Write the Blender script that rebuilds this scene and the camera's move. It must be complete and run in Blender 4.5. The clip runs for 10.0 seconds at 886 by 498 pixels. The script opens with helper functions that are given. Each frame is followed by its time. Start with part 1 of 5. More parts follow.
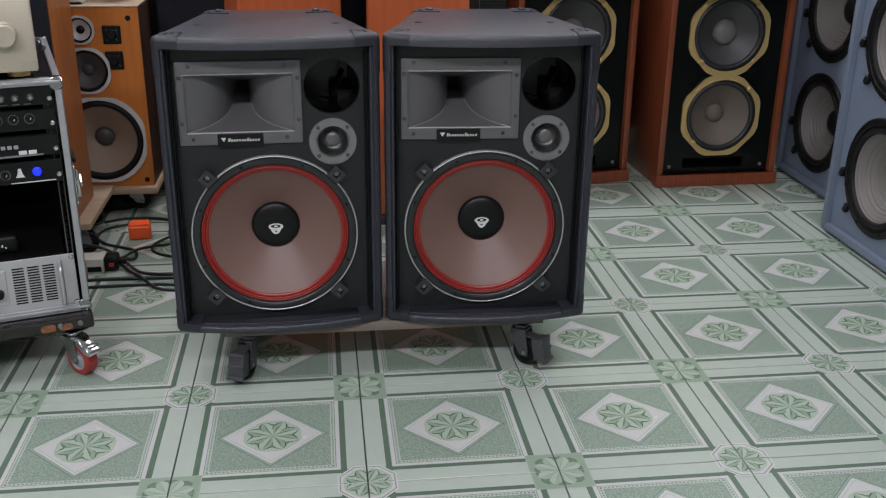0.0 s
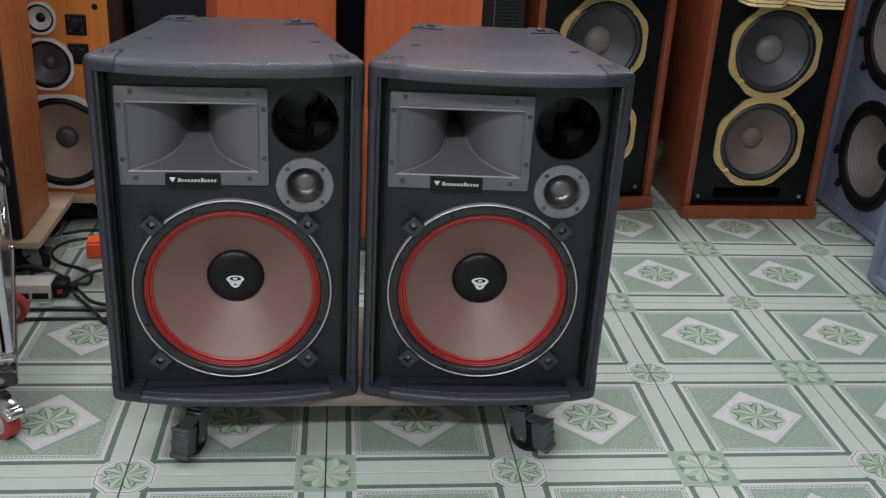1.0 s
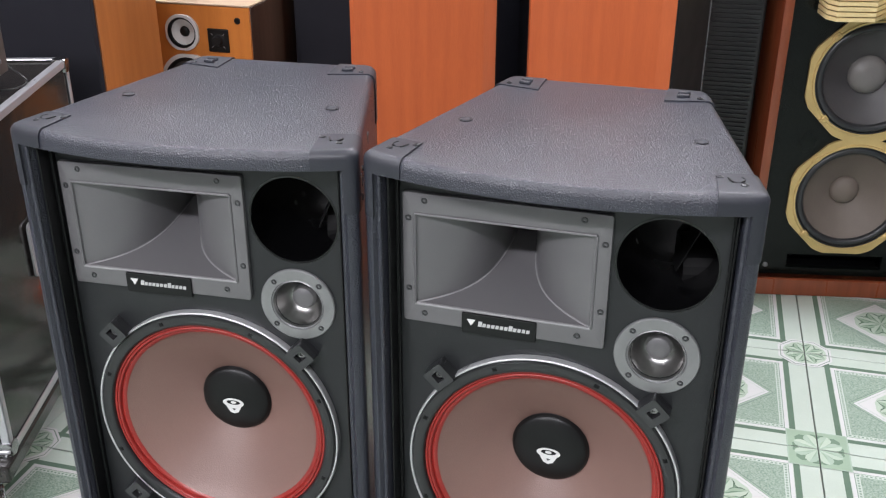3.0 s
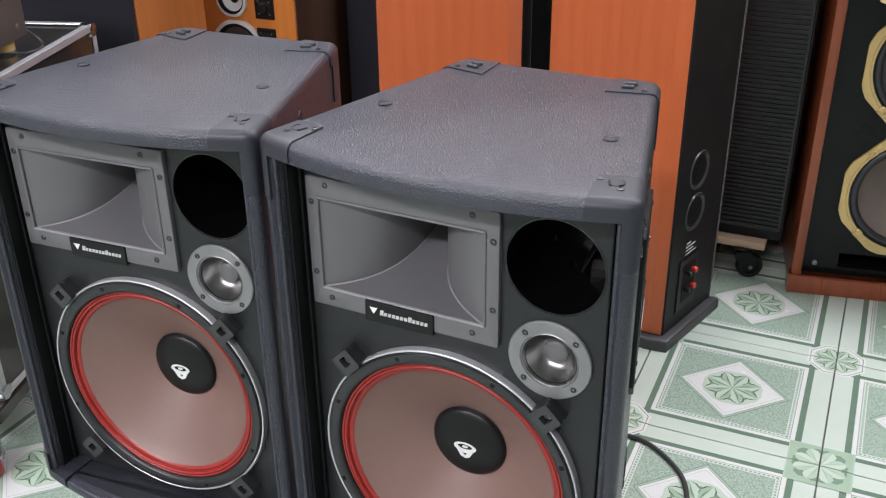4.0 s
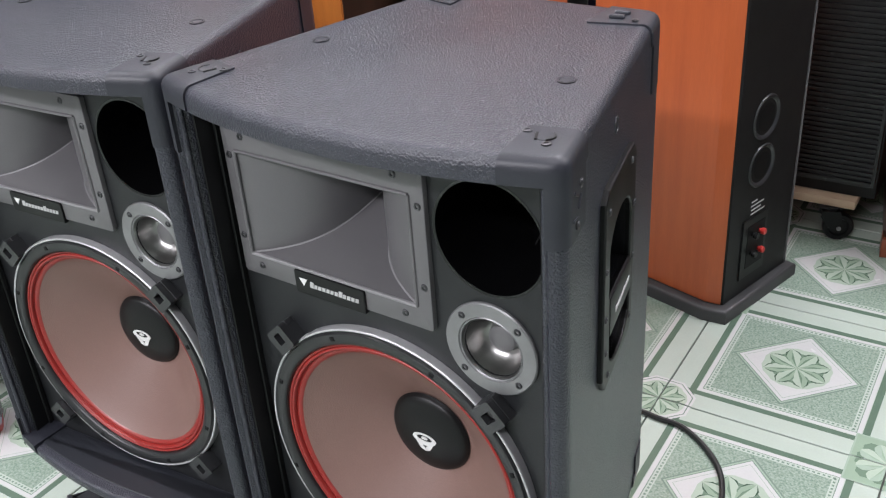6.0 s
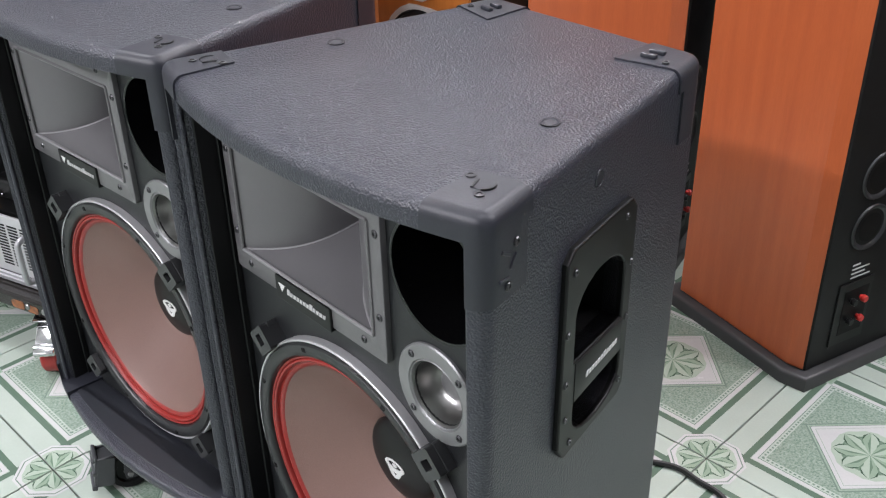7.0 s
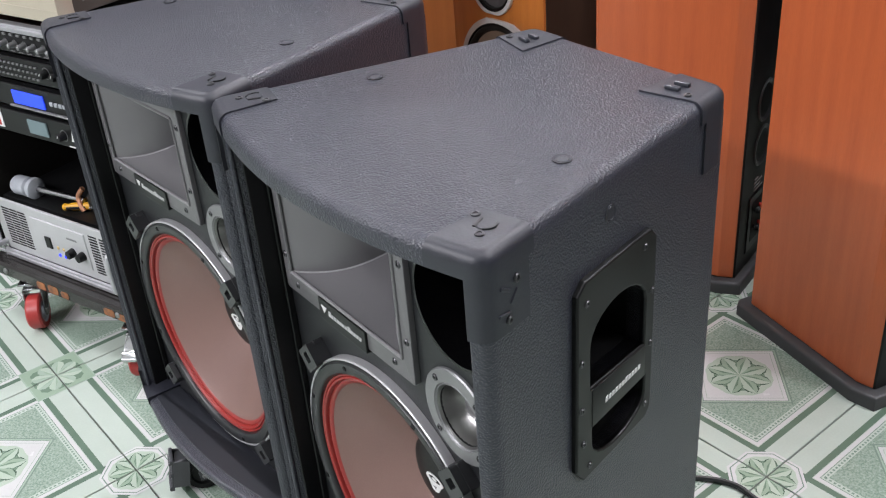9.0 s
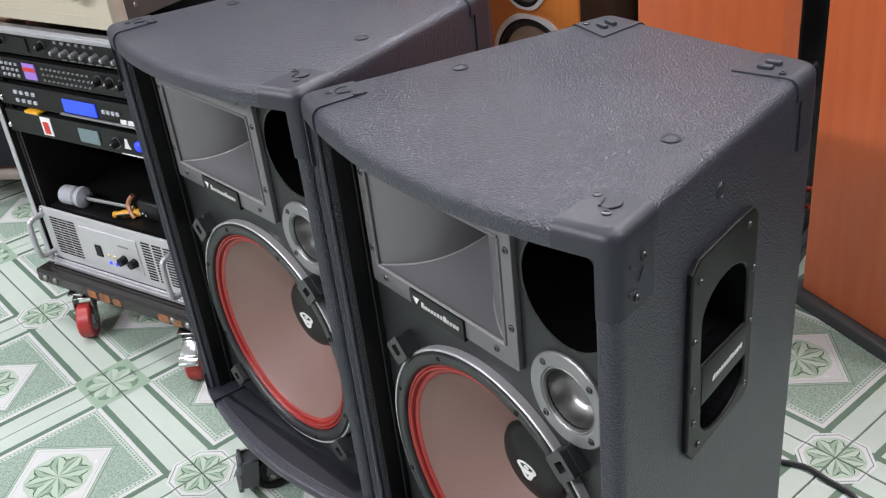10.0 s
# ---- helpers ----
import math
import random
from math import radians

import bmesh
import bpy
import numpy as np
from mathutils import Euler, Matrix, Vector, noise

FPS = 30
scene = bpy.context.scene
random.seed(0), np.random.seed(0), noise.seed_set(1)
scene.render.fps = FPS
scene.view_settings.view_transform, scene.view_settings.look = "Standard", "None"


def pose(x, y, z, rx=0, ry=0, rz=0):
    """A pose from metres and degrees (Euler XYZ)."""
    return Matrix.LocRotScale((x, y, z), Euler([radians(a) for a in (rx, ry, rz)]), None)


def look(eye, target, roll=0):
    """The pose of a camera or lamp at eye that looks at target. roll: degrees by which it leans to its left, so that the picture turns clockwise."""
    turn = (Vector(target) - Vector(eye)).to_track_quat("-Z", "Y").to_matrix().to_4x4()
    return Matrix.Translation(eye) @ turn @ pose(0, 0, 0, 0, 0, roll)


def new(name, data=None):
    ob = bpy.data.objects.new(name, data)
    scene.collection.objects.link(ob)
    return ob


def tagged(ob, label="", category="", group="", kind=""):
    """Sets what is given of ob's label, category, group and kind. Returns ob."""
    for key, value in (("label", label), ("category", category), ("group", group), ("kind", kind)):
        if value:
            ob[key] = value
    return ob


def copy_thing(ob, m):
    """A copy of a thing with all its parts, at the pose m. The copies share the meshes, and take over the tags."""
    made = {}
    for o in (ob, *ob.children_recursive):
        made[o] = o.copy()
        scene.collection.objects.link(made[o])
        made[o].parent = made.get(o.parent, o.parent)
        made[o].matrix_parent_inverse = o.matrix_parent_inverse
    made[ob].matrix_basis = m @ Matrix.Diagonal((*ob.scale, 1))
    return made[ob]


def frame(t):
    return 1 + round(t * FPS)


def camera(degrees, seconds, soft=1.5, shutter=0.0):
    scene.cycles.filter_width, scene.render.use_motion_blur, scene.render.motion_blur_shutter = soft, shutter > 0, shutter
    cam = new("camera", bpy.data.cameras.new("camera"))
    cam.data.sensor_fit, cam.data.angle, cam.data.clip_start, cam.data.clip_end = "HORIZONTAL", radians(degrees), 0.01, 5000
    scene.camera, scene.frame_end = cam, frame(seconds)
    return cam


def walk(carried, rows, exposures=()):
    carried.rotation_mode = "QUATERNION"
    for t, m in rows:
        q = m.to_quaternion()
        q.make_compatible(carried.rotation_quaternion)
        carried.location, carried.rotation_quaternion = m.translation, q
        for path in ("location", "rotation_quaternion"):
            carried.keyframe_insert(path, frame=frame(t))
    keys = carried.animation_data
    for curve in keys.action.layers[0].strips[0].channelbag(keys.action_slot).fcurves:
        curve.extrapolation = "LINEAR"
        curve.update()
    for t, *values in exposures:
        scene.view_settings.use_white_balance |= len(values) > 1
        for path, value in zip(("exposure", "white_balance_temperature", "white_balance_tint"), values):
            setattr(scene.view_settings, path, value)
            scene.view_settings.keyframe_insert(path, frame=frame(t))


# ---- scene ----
cam = camera(48.4, 10.0, 1.2)
PATH = [
    (0, (-0.031, -0.051, 1.179), (0.202, 1.798, 0.454), 0.6),
    (0.2, (-0.010, -0.025, 1.270), (0.203, 1.819, 0.526), 1.6),
    (0.5, (0.0, 0.07, 1.246), (0.222, 1.922, 0.524), 2.3),
    (0.8, (0.041, 0.270, 1.255), (0.250, 2.091, 0.456), 3.4),
    (1, (0.057, 0.371, 1.224), (0.267, 2.2, 0.443), 3.2),
    (1.5, (0.132, 0.558, 1.232), (0.253, 2.395, 0.451), 2.7),
    (1.8, (0.201, 0.660, 1.258), (0.116, 2.485, 0.442), 1.45),
    (2, (0.235, 0.702, 1.233), (0.006, 2.525, 0.443), 0.4),
    (2.5, (0.355, 0.85, 1.236), (-0.012, 2.628, 0.397), 0.2),
    (3, (0.496, 1.036, 1.246), (0.045, 2.791, 0.398), 0.2),
    (3.2, (0.553, 1.087, 1.248), (0.082, 2.831, 0.388), 0.3),
    (4.3, (0.825, 1.208, 1.268), (0.045, 2.802, 0.346), -0.9),
    (4.5, (0.822, 1.237, 1.269), (0.044, 2.831, 0.344), -0.8),
    (5, (0.779, 1.311, 1.235), (0.005, 2.895, 0.29), -0.8),
    (5.5, (0.795, 1.386, 1.185), (0.021, 2.951, 0.21), -2.1),
    (5.7, (0.838, 1.413, 1.179), (-0.001, 2.938, 0.194), -3.3),
    (6.8, (1.028, 1.596, 1.193), (-0.16, 2.839, 0.171), -2.0),
    (7, (1.031, 1.645, 1.188), (-0.195, 2.854, 0.171), -1.3),
    (7.5, (1.044, 1.716, 1.184), (-0.235, 2.858, 0.154), -1.5),
    (8, (1.079, 1.722, 1.202), (-0.238, 2.824, 0.177), -3.6),
    (8.5, (1.099, 1.698, 1.226), (-0.256, 2.763, 0.213), -4.1),
    (9, (1.107, 1.693, 1.234), (-0.266, 2.739, 0.224), -4.8),
    (9.5, (1.104, 1.668, 1.233), (-0.279, 2.708, 0.228), -6.1),
    (10, (1.049, 1.604, 1.231), (-0.328, 2.651, 0.227), -6.8),
]
EXPOSURES = [(0, -0.72), (0.5, -0.41), (1.0, -0.50), (1.5, -0.22), (2.0, 0.0), (2.5, 0.13), (3.2, 0.33), (4.5, 0.22), (5.5, 0.22), (7.0, 0.20), (10, 0.20)]
walk(cam, [(t, look(eye, target, roll)) for t, eye, target, roll in PATH], EXPOSURES)

# ---------------------------------------------------------------- light
world = bpy.data.worlds.new("world")
world.use_nodes = True
world.node_tree.nodes["Background"].inputs[0].default_value = (0.75, 0.85, 1.0, 1)
world.node_tree.nodes["Background"].inputs[1].default_value = 0.05
scene.world = world
LAMPS = [(-1.4, -0.6, 110), (0.4, -0.6, 86), (-1.3, 1.9, 33), (1.0, 1.9, 20), (-1.3, 3.75, 40), (0.5, 3.75, 48), (2.3, 3.75, 58)]
for lx, ly, watts in LAMPS:
    lamp = bpy.data.lights.new("ceiling_tube", "AREA")
    lamp.shape, lamp.size, lamp.size_y = "RECTANGLE", 1.2, 0.22
    lamp.energy, lamp.color = watts, (0.950, 0.930, 1.0)
    new("ceiling_tube", lamp).matrix_world = pose(lx, ly, 2.80)

# ---------------------------------------------------------------- helpers
def part(name, bm, material, parent, label="", smooth=False):
    """Links a bmesh as one mesh object under a thing or a part."""
    me = bpy.data.meshes.new(name)
    bm.normal_update()
    bm.to_mesh(me)
    bm.free()
    for m in material if isinstance(material, (list, tuple)) else [material]:
        me.materials.append(m)
    if smooth:
        me.polygons.foreach_set("use_smooth", [True] * len(me.polygons))
        me.set_sharp_from_angle(angle=radians(38))
    ob = new(name, me)
    ob.parent = parent
    if label:
        ob["label"] = label
    return ob


def thing(name, m, label, category, group="", kind=""):
    ob = new(name)
    ob.empty_display_size = 0.05
    ob.matrix_world = m
    return tagged(ob, label, category, group, kind)


def moved(bm, m):
    bmesh.ops.transform(bm, matrix=m, verts=bm.verts)
    return bm


def add(dst, src):
    me = bpy.data.meshes.new("tmp")
    src.to_mesh(me)
    src.free()
    dst.from_mesh(me)
    bpy.data.meshes.remove(me)
    return dst


def joined(*bms):
    out = bms[0]
    for b in bms[1:]:
        add(out, b)
    return out


def box(x0, x1, y0, y1, z0, z1, bevel=0.0, seg=2):
    bm = bmesh.new()
    bmesh.ops.create_cube(bm, size=1.0)
    moved(bm, Matrix.LocRotScale(((x0 + x1) / 2, (y0 + y1) / 2, (z0 + z1) / 2), None, (x1 - x0, y1 - y0, z1 - z0)))
    if bevel:
        bmesh.ops.bevel(bm, geom=bm.edges[:], offset=bevel, segments=seg, profile=0.5, affect="EDGES")
    return bm


def prism(pts, lo, hi, bevel=0.0, seg=3, top_only=False):
    """A plan outline, raised from lo to hi along z."""
    bm = bmesh.new()
    a = [bm.verts.new((x, y, lo)) for x, y in pts]
    b = [bm.verts.new((x, y, hi)) for x, y in pts]
    n = len(pts)
    bm.faces.new(list(reversed(a)))
    bm.faces.new(b)
    for i in range(n):
        bm.faces.new((a[i], a[(i + 1) % n], b[(i + 1) % n], b[i]))
    bmesh.ops.recalc_face_normals(bm, faces=bm.faces[:])
    if bevel:
        rim = [e for e in bm.edges if abs(e.verts[0].co.z - e.verts[1].co.z) < 1e-6 and (not top_only or e.verts[0].co.z > (lo + hi) / 2)]
        bmesh.ops.bevel(bm, geom=rim, offset=bevel, segments=seg, profile=0.5, affect="EDGES")
    return bm


FRONT = pose(0, 0, 0, 90)          # turns a z-up prism so that +z faces -y


def front_prism(pts, y_front, y_back, bevel=0.0, seg=2):
    """An outline in x, z, from y_back to y_front, where y_front is nearer to the viewer (smaller)."""
    return moved(prism(pts, -y_back, -y_front, bevel, seg, True), FRONT)


def lathe(profile, n=48, closed=False):
    """Revolves (radius, y) rows about the y axis."""
    bm = bmesh.new()
    rings = []
    for r, y in profile:
        if r < 1e-6:
            rings.append([bm.verts.new((0, y, 0))])
        else:
            rings.append([bm.verts.new((r * math.cos(2 * math.pi * i / n), y, r * math.sin(2 * math.pi * i / n))) for i in range(n)])
    pairs = list(zip(rings, rings[1:])) + ([(rings[-1], rings[0])] if closed else [])
    for p, q in pairs:
        for i in range(n):
            j = (i + 1) % n
            if len(p) == 1 and len(q) == 1:
                continue
            if len(p) == 1:
                bm.faces.new((p[0], q[j], q[i]))
            elif len(q) == 1:
                bm.faces.new((p[i], p[j], q[0]))
            else:
                bm.faces.new((p[i], p[j], q[j], q[i]))
    bmesh.ops.recalc_face_normals(bm, faces=bm.faces[:])
    return bm


def disc(r, y0, y1, n=24, bevel=0.0):
    """A short cylinder along y, y0 in front."""
    b = min(bevel, r * 0.4)
    return lathe([(0, y0), (r - b, y0), (r, y0 + b), (r, y1), (0, y1)], n)


def tube(path, r, n=8, cap=True):
    bm = bmesh.new()
    pts = [Vector(p) for p in path]
    rings = []
    side = None
    for i, p in enumerate(pts):
        d = (pts[min(i + 1, len(pts) - 1)] - pts[max(i - 1, 0)]).normalized()
        if side is None:
            side = d.cross(Vector((0, 0, 1)) if abs(d.z) < 0.9 else Vector((1, 0, 0))).normalized()
        side = (side - d * side.dot(d)).normalized()
        up = d.cross(side)
        rings.append([bm.verts.new(p + r * (math.cos(2 * math.pi * k / n) * side + math.sin(2 * math.pi * k / n) * up)) for k in range(n)])
    for a, b in zip(rings, rings[1:]):
        for k in range(n):
            bm.faces.new((a[k], a[(k + 1) % n], b[(k + 1) % n], b[k]))
    if cap:
        bm.faces.new(rings[0])
        bm.faces.new(list(reversed(rings[-1])))
    bmesh.ops.recalc_face_normals(bm, faces=bm.faces[:])
    return bm


def smooth_path(pts, steps=8):
    """A Catmull-Rom curve through the points."""
    p = [Vector(q) for q in pts]
    p = [p[0] * 2 - p[1]] + p + [p[-1] * 2 - p[-2]]
    out = []
    for i in range(1, len(p) - 2):
        for k in range(steps):
            t = k / steps
            a, b, c, d = p[i - 1:i + 3]
            out.append(0.5 * (2 * b + (c - a) * t + (2 * a - 5 * b + 4 * c - d) * t * t + (3 * b - a - 3 * c + d) * t ** 3))
    return out + [p[-2]]


def rrect(x0, x1, z0, z1, r, n=5):
    pts = []
    for cx, cz, a0 in ((x1 - r, z1 - r, 0), (x0 + r, z1 - r, 90), (x0 + r, z0 + r, 180), (x1 - r, z0 + r, 270)):
        for k in range(n + 1):
            a = radians(a0 + 90 * k / n)
            pts.append((cx + r * math.cos(a), cz + r * math.sin(a)))
    return pts


def ring_pts(cx, cz, r, n=48, turn=0.0):
    return [(cx + r * math.cos(2 * math.pi * i / n + turn), cz + r * math.sin(2 * math.pi * i / n + turn)) for i in range(n)]


def plate(outer, holes, y_front, y_back):
    """A flat board in x, z with holes through it."""
    bm = bmesh.new()
    loops = []
    for pts in [outer] + holes:
        vs = [bm.verts.new((x, y_front, z)) for x, z in pts]
        for i in range(len(vs)):
            bm.edges.new((vs[i], vs[(i + 1) % len(vs)]))
        loops.append(vs)
    bmesh.ops.triangle_fill(bm, edges=bm.edges[:], use_beauty=True)
    faces = bm.faces[:]
    twin = {v: bm.verts.new((v.co.x, y_back, v.co.z)) for v in bm.verts[:]}
    for f in faces:
        bm.faces.new([twin[v] for v in reversed(f.verts)])
    for vs in loops:
        for i in range(len(vs)):
            a, b = vs[i], vs[(i + 1) % len(vs)]
            bm.faces.new((a, b, twin[b], twin[a]))
    bmesh.ops.recalc_face_normals(bm, faces=bm.faces[:])
    return bm


# ---------------------------------------------------------------- materials
def surface(name, color, rough=0.5, metal=0.0, other=None, big=6.0, amount=0.35, grain=120.0, fine=0.08, bump=0.0, bump_scale=160.0, stretch=(1, 1, 1), spec=0.5, coat=0.0, rough_var=0.12, pebble=0.0):
    """A plain surface with colour variation at two scales, uneven gloss and fine relief."""
    m = bpy.data.materials.new(name)
    m.use_nodes = True
    nt = m.node_tree
    N, L = nt.nodes, nt.links
    b = N["Principled BSDF"]
    b.inputs["Metallic"].default_value = metal
    b.inputs["Specular IOR Level"].default_value = spec
    b.inputs["Coat Weight"].default_value = coat
    b.inputs["Coat Roughness"].default_value = 0.15
    co = N.new("ShaderNodeTexCoord")
    mp = N.new("ShaderNodeMapping")
    mp.inputs["Scale"].default_value = stretch
    L.new(co.outputs["Object"], mp.inputs[0])
    n1, n2 = N.new("ShaderNodeTexNoise"), N.new("ShaderNodeTexNoise")
    n1.inputs["Scale"].default_value, n1.inputs["Detail"].default_value = big, 4
    n2.inputs["Scale"].default_value, n2.inputs["Detail"].default_value = grain, 3
    L.new(mp.outputs[0], n1.inputs[0]), L.new(mp.outputs[0], n2.inputs[0])
    c2 = other or tuple(c * 0.72 for c in color)
    mix = N.new("ShaderNodeMix")
    mix.data_type = "RGBA"
    mix.inputs[6].default_value, mix.inputs[7].default_value = (*color, 1), (*c2, 1)
    ramp = N.new("ShaderNodeMapRange")
    ramp.inputs[1].default_value, ramp.inputs[2].default_value = 0.5 - 0.5 * max(0.05, 1 - amount), 0.5 + 0.5 * max(0.05, 1 - amount)
    L.new(n1.outputs[0], ramp.inputs[0]), L.new(ramp.outputs[0], mix.inputs[0])
    hsv = N.new("ShaderNodeHueSaturation")
    val = N.new("ShaderNodeMapRange")
    val.inputs[3].default_value, val.inputs[4].default_value = 1 - fine, 1 + fine
    L.new(n2.outputs[0], val.inputs[0]), L.new(val.outputs[0], hsv.inputs["Value"])
    L.new(mix.outputs[2], hsv.inputs["Color"]), L.new(hsv.outputs[0], b.inputs["Base Color"])
    rr = N.new("ShaderNodeMapRange")
    rr.inputs[3].default_value, rr.inputs[4].default_value = max(0.02, rough - rough_var), min(1, rough + rough_var)
    L.new(n1.outputs[0], rr.inputs[0]), L.new(rr.outputs[0], b.inputs["Roughness"])
    if bump:
        n3 = N.new("ShaderNodeTexNoise")
        n3.inputs["Scale"].default_value, n3.inputs["Detail"].default_value = bump_scale, 4
        L.new(co.outputs["Object"], n3.inputs[0])
        bp = N.new("ShaderNodeBump")
        bp.inputs["Strength"].default_value, bp.inputs["Distance"].default_value = 1.0, bump
        L.new(n3.outputs[0], bp.inputs["Height"]), L.new(bp.outputs[0], b.inputs["Normal"])
    if pebble:
        vo = N.new("ShaderNodeTexVoronoi")
        vo.feature, vo.inputs["Scale"].default_value = "SMOOTH_F1", 420
        vo.inputs["Smoothness"].default_value = 0.6
        wob = N.new("ShaderNodeTexNoise")
        wob.inputs["Scale"].default_value = 560
        L.new(co.outputs["Object"], wob.inputs[0])
        L.new(co.outputs["Object"], vo.inputs[0])
        sm = N.new("ShaderNodeMath")
        sm.operation = "MULTIPLY_ADD"
        sm.inputs[1].default_value = 0.7
        L.new(wob.outputs[0], sm.inputs[0]), L.new(vo.outputs["Distance"], sm.inputs[2])
        bp = N.new("ShaderNodeBump")
        bp.inputs["Strength"].default_value, bp.inputs["Distance"].default_value = 1.0, pebble
        L.new(sm.outputs[0], bp.inputs["Height"]), L.new(bp.outputs[0], b.inputs["Normal"])
    return m


def glow(name, color, strength):
    m = bpy.data.materials.new(name)
    m.use_nodes = True
    b = m.node_tree.nodes["Principled BSDF"]
    b.inputs["Base Color"].default_value = (*color, 1)
    b.inputs["Emission Color"].default_value = (*color, 1)
    b.inputs["Emission Strength"].default_value = strength
    return m


def wood(name, light, dark, rough=0.35, along="z", scale=5.0, coat=0.2):
    st = {"z": (9, 9, 0.7), "x": (0.7, 9, 9), "y": (9, 0.7, 9)}[along]
    return surface(name, light, rough, 0, dark, scale, 0.45, 60, 0.10, 0.0003, 90, st, 0.45, coat, 0.08)


VINYL = surface("grey_vinyl", (0.0276, 0.0292, 0.0402), 0.32, 0, (0.0238, 0.0252, 0.0348), 4, 0.3, 200, 0.08, spec=0.58, rough_var=0.05, pebble=0.0009)
TRIM = surface("grey_plastic_corner", (0.021, 0.0225, 0.031), 0.44, 0, None, 12, 0.2, 90, 0.06, 0.0002, 300, rough_var=0.06)
SILL = surface("smooth_dark_sill", (0.016, 0.0175, 0.023), 0.46, 0, (0.013, 0.0145, 0.019), 6, 0.3, 200, 0.08)
BAFFLE = surface("baffle_paint", (0.0140, 0.0150, 0.0165), 0.44, 0, (0.0118, 0.0128, 0.0142), 5, 0.3, 300, 0.08, 0.0002, 400, spec=0.38)
BLACK = surface("black_plastic", (0.0070, 0.0072, 0.0076), 0.38, 0, None, 9, 0.3, 150, 0.1, spec=0.25)
BLACK_SOFT = surface("black_rubber", (0.0080, 0.0080, 0.0085), 0.5, 0, None, 9, 0.3, 150, 0.1, spec=0.25)
# near-black that puts the shade inside holes and recesses into the colour
DEEP = surface("black_inside_shade", (0.0015, 0.0015, 0.0018), 0.6, spec=0.25)
HORN = surface("horn_grey", (0.124, 0.121, 0.125), 0.32, 0.08, (0.106, 0.104, 0.108), 8, 0.3, 500, 0.06, 0.00012, 700, rough_var=0.06)
# paler horn grey: the highlight along the rounded edges, put into the colour
HORNEDGE = surface("horn_edge_highlight", (0.27, 0.265, 0.27), 0.34, 0.1, (0.21, 0.207, 0.212), 20, 0.4, 300, 0.08)
STEEL = surface("brushed_steel", (0.42, 0.42, 0.43), 0.24, 1.0, None, 14, 0.3, 200, 0.06)
CASTERGREY = surface("dull_caster_grey", (0.075, 0.077, 0.084), 0.42, 0.3, (0.055, 0.057, 0.062), 14, 0.3, 200, 0.08)
CREAM = surface("cream_plastic", (0.56, 0.53, 0.47), 0.5, 0, (0.48, 0.45, 0.40), 12, 0.3, 150, 0.06)
FLANGE = surface("grey_metal", (0.235, 0.237, 0.240), 0.38, 0.4, None, 14, 0.3, 200, 0.06)
CHROME = surface("chrome", (0.75, 0.75, 0.76), 0.16, 1.0, None, 20, 0.3, 100, 0.05)
RED = surface("red_rubber", (0.29, 0.022, 0.018), 0.34, 0, (0.23, 0.019, 0.016), 14, 0.3, 200, 0.06)
CONE = surface("brown_cone", (0.200, 0.118, 0.099), 0.44, 0, (0.176, 0.102, 0.086), 7, 0.35, 500, 0.10, 0.00025, 500, rough_var=0.05)
CLAMP = surface("dark_grey_plastic", (0.028, 0.029, 0.031), 0.36, 0, None, 12, 0.3, 150, 0.08)
RIMMETAL = surface("dull_silver", (0.66, 0.66, 0.67), 0.32, 0.6, (0.55, 0.55, 0.56), 14, 0.3, 200, 0.06)
BOWL = surface("dark_polished_metal", (0.30, 0.295, 0.29), 0.33, 1.0, None, 14, 0.3, 200, 0.06)
GASKET = surface("grey_rubber", (0.017, 0.0175, 0.019), 0.36, 0, None, 12, 0.3, 150, 0.08)
WHITE = surface("white_print", (0.75, 0.75, 0.74), 0.5)
PRINT = surface("pale_grey_print", (0.50, 0.50, 0.50), 0.5)
PORT = surface("glossy_black_port", (0.0035, 0.0035, 0.0040), 0.24, 0, None, 9, 0.3, 150, 0.1, spec=0.4)
SCREW = surface("dark_screw", (0.09, 0.09, 0.095), 0.35, 0.8)
SCREW_L = surface("bright_screw", (0.32, 0.32, 0.32), 0.3, 0.9)
CHERRY = wood("cherry_veneer", (0.50, 0.118, 0.038), (0.40, 0.088, 0.029), 0.33)
TANWOOD = wood("tan_veneer", (0.50, 0.172, 0.034), (0.41, 0.132, 0.025), 0.38)
BROWNWOOD = wood("brown_veneer", (0.36, 0.122, 0.032), (0.28, 0.092, 0.024), 0.4)
MAHOGANY = wood("mahogany", (0.25, 0.064, 0.026), (0.17, 0.042, 0.017), 0.3)
DARKWOOD = wood("dark_brown_wood", (0.045, 0.022, 0.013), (0.03, 0.015, 0.009), 0.45)
PLY = wood("raw_plywood", (0.42, 0.31, 0.21), (0.34, 0.25, 0.17), 0.7, "x", 4, 0.0)
GREYPLY = wood("weathered_plywood", (0.20, 0.165, 0.14), (0.14, 0.12, 0.10), 0.75, "x", 5, 0.0)
GOLD = surface("gold_lacquer", (0.62, 0.45, 0.19), 0.34, 0.35, (0.54, 0.39, 0.16), 12, 0.3, 200, 0.06)
GOLDP = surface("gold_plate", (0.88, 0.70, 0.36), 0.34, 0.2, (0.80, 0.63, 0.31), 12, 0.3, 200, 0.06)
BLUEGREY = surface("blue_grey_paint", (0.165, 0.203, 0.272), 0.42, 0, (0.142, 0.176, 0.242), 3, 0.35, 200, 0.08, 0.0004, 160)
GREYCONE = surface("grey_cone", (0.19, 0.175, 0.165), 0.6, 0, (0.16, 0.148, 0.14), 9, 0.3, 300, 0.1, 0.0003, 400)
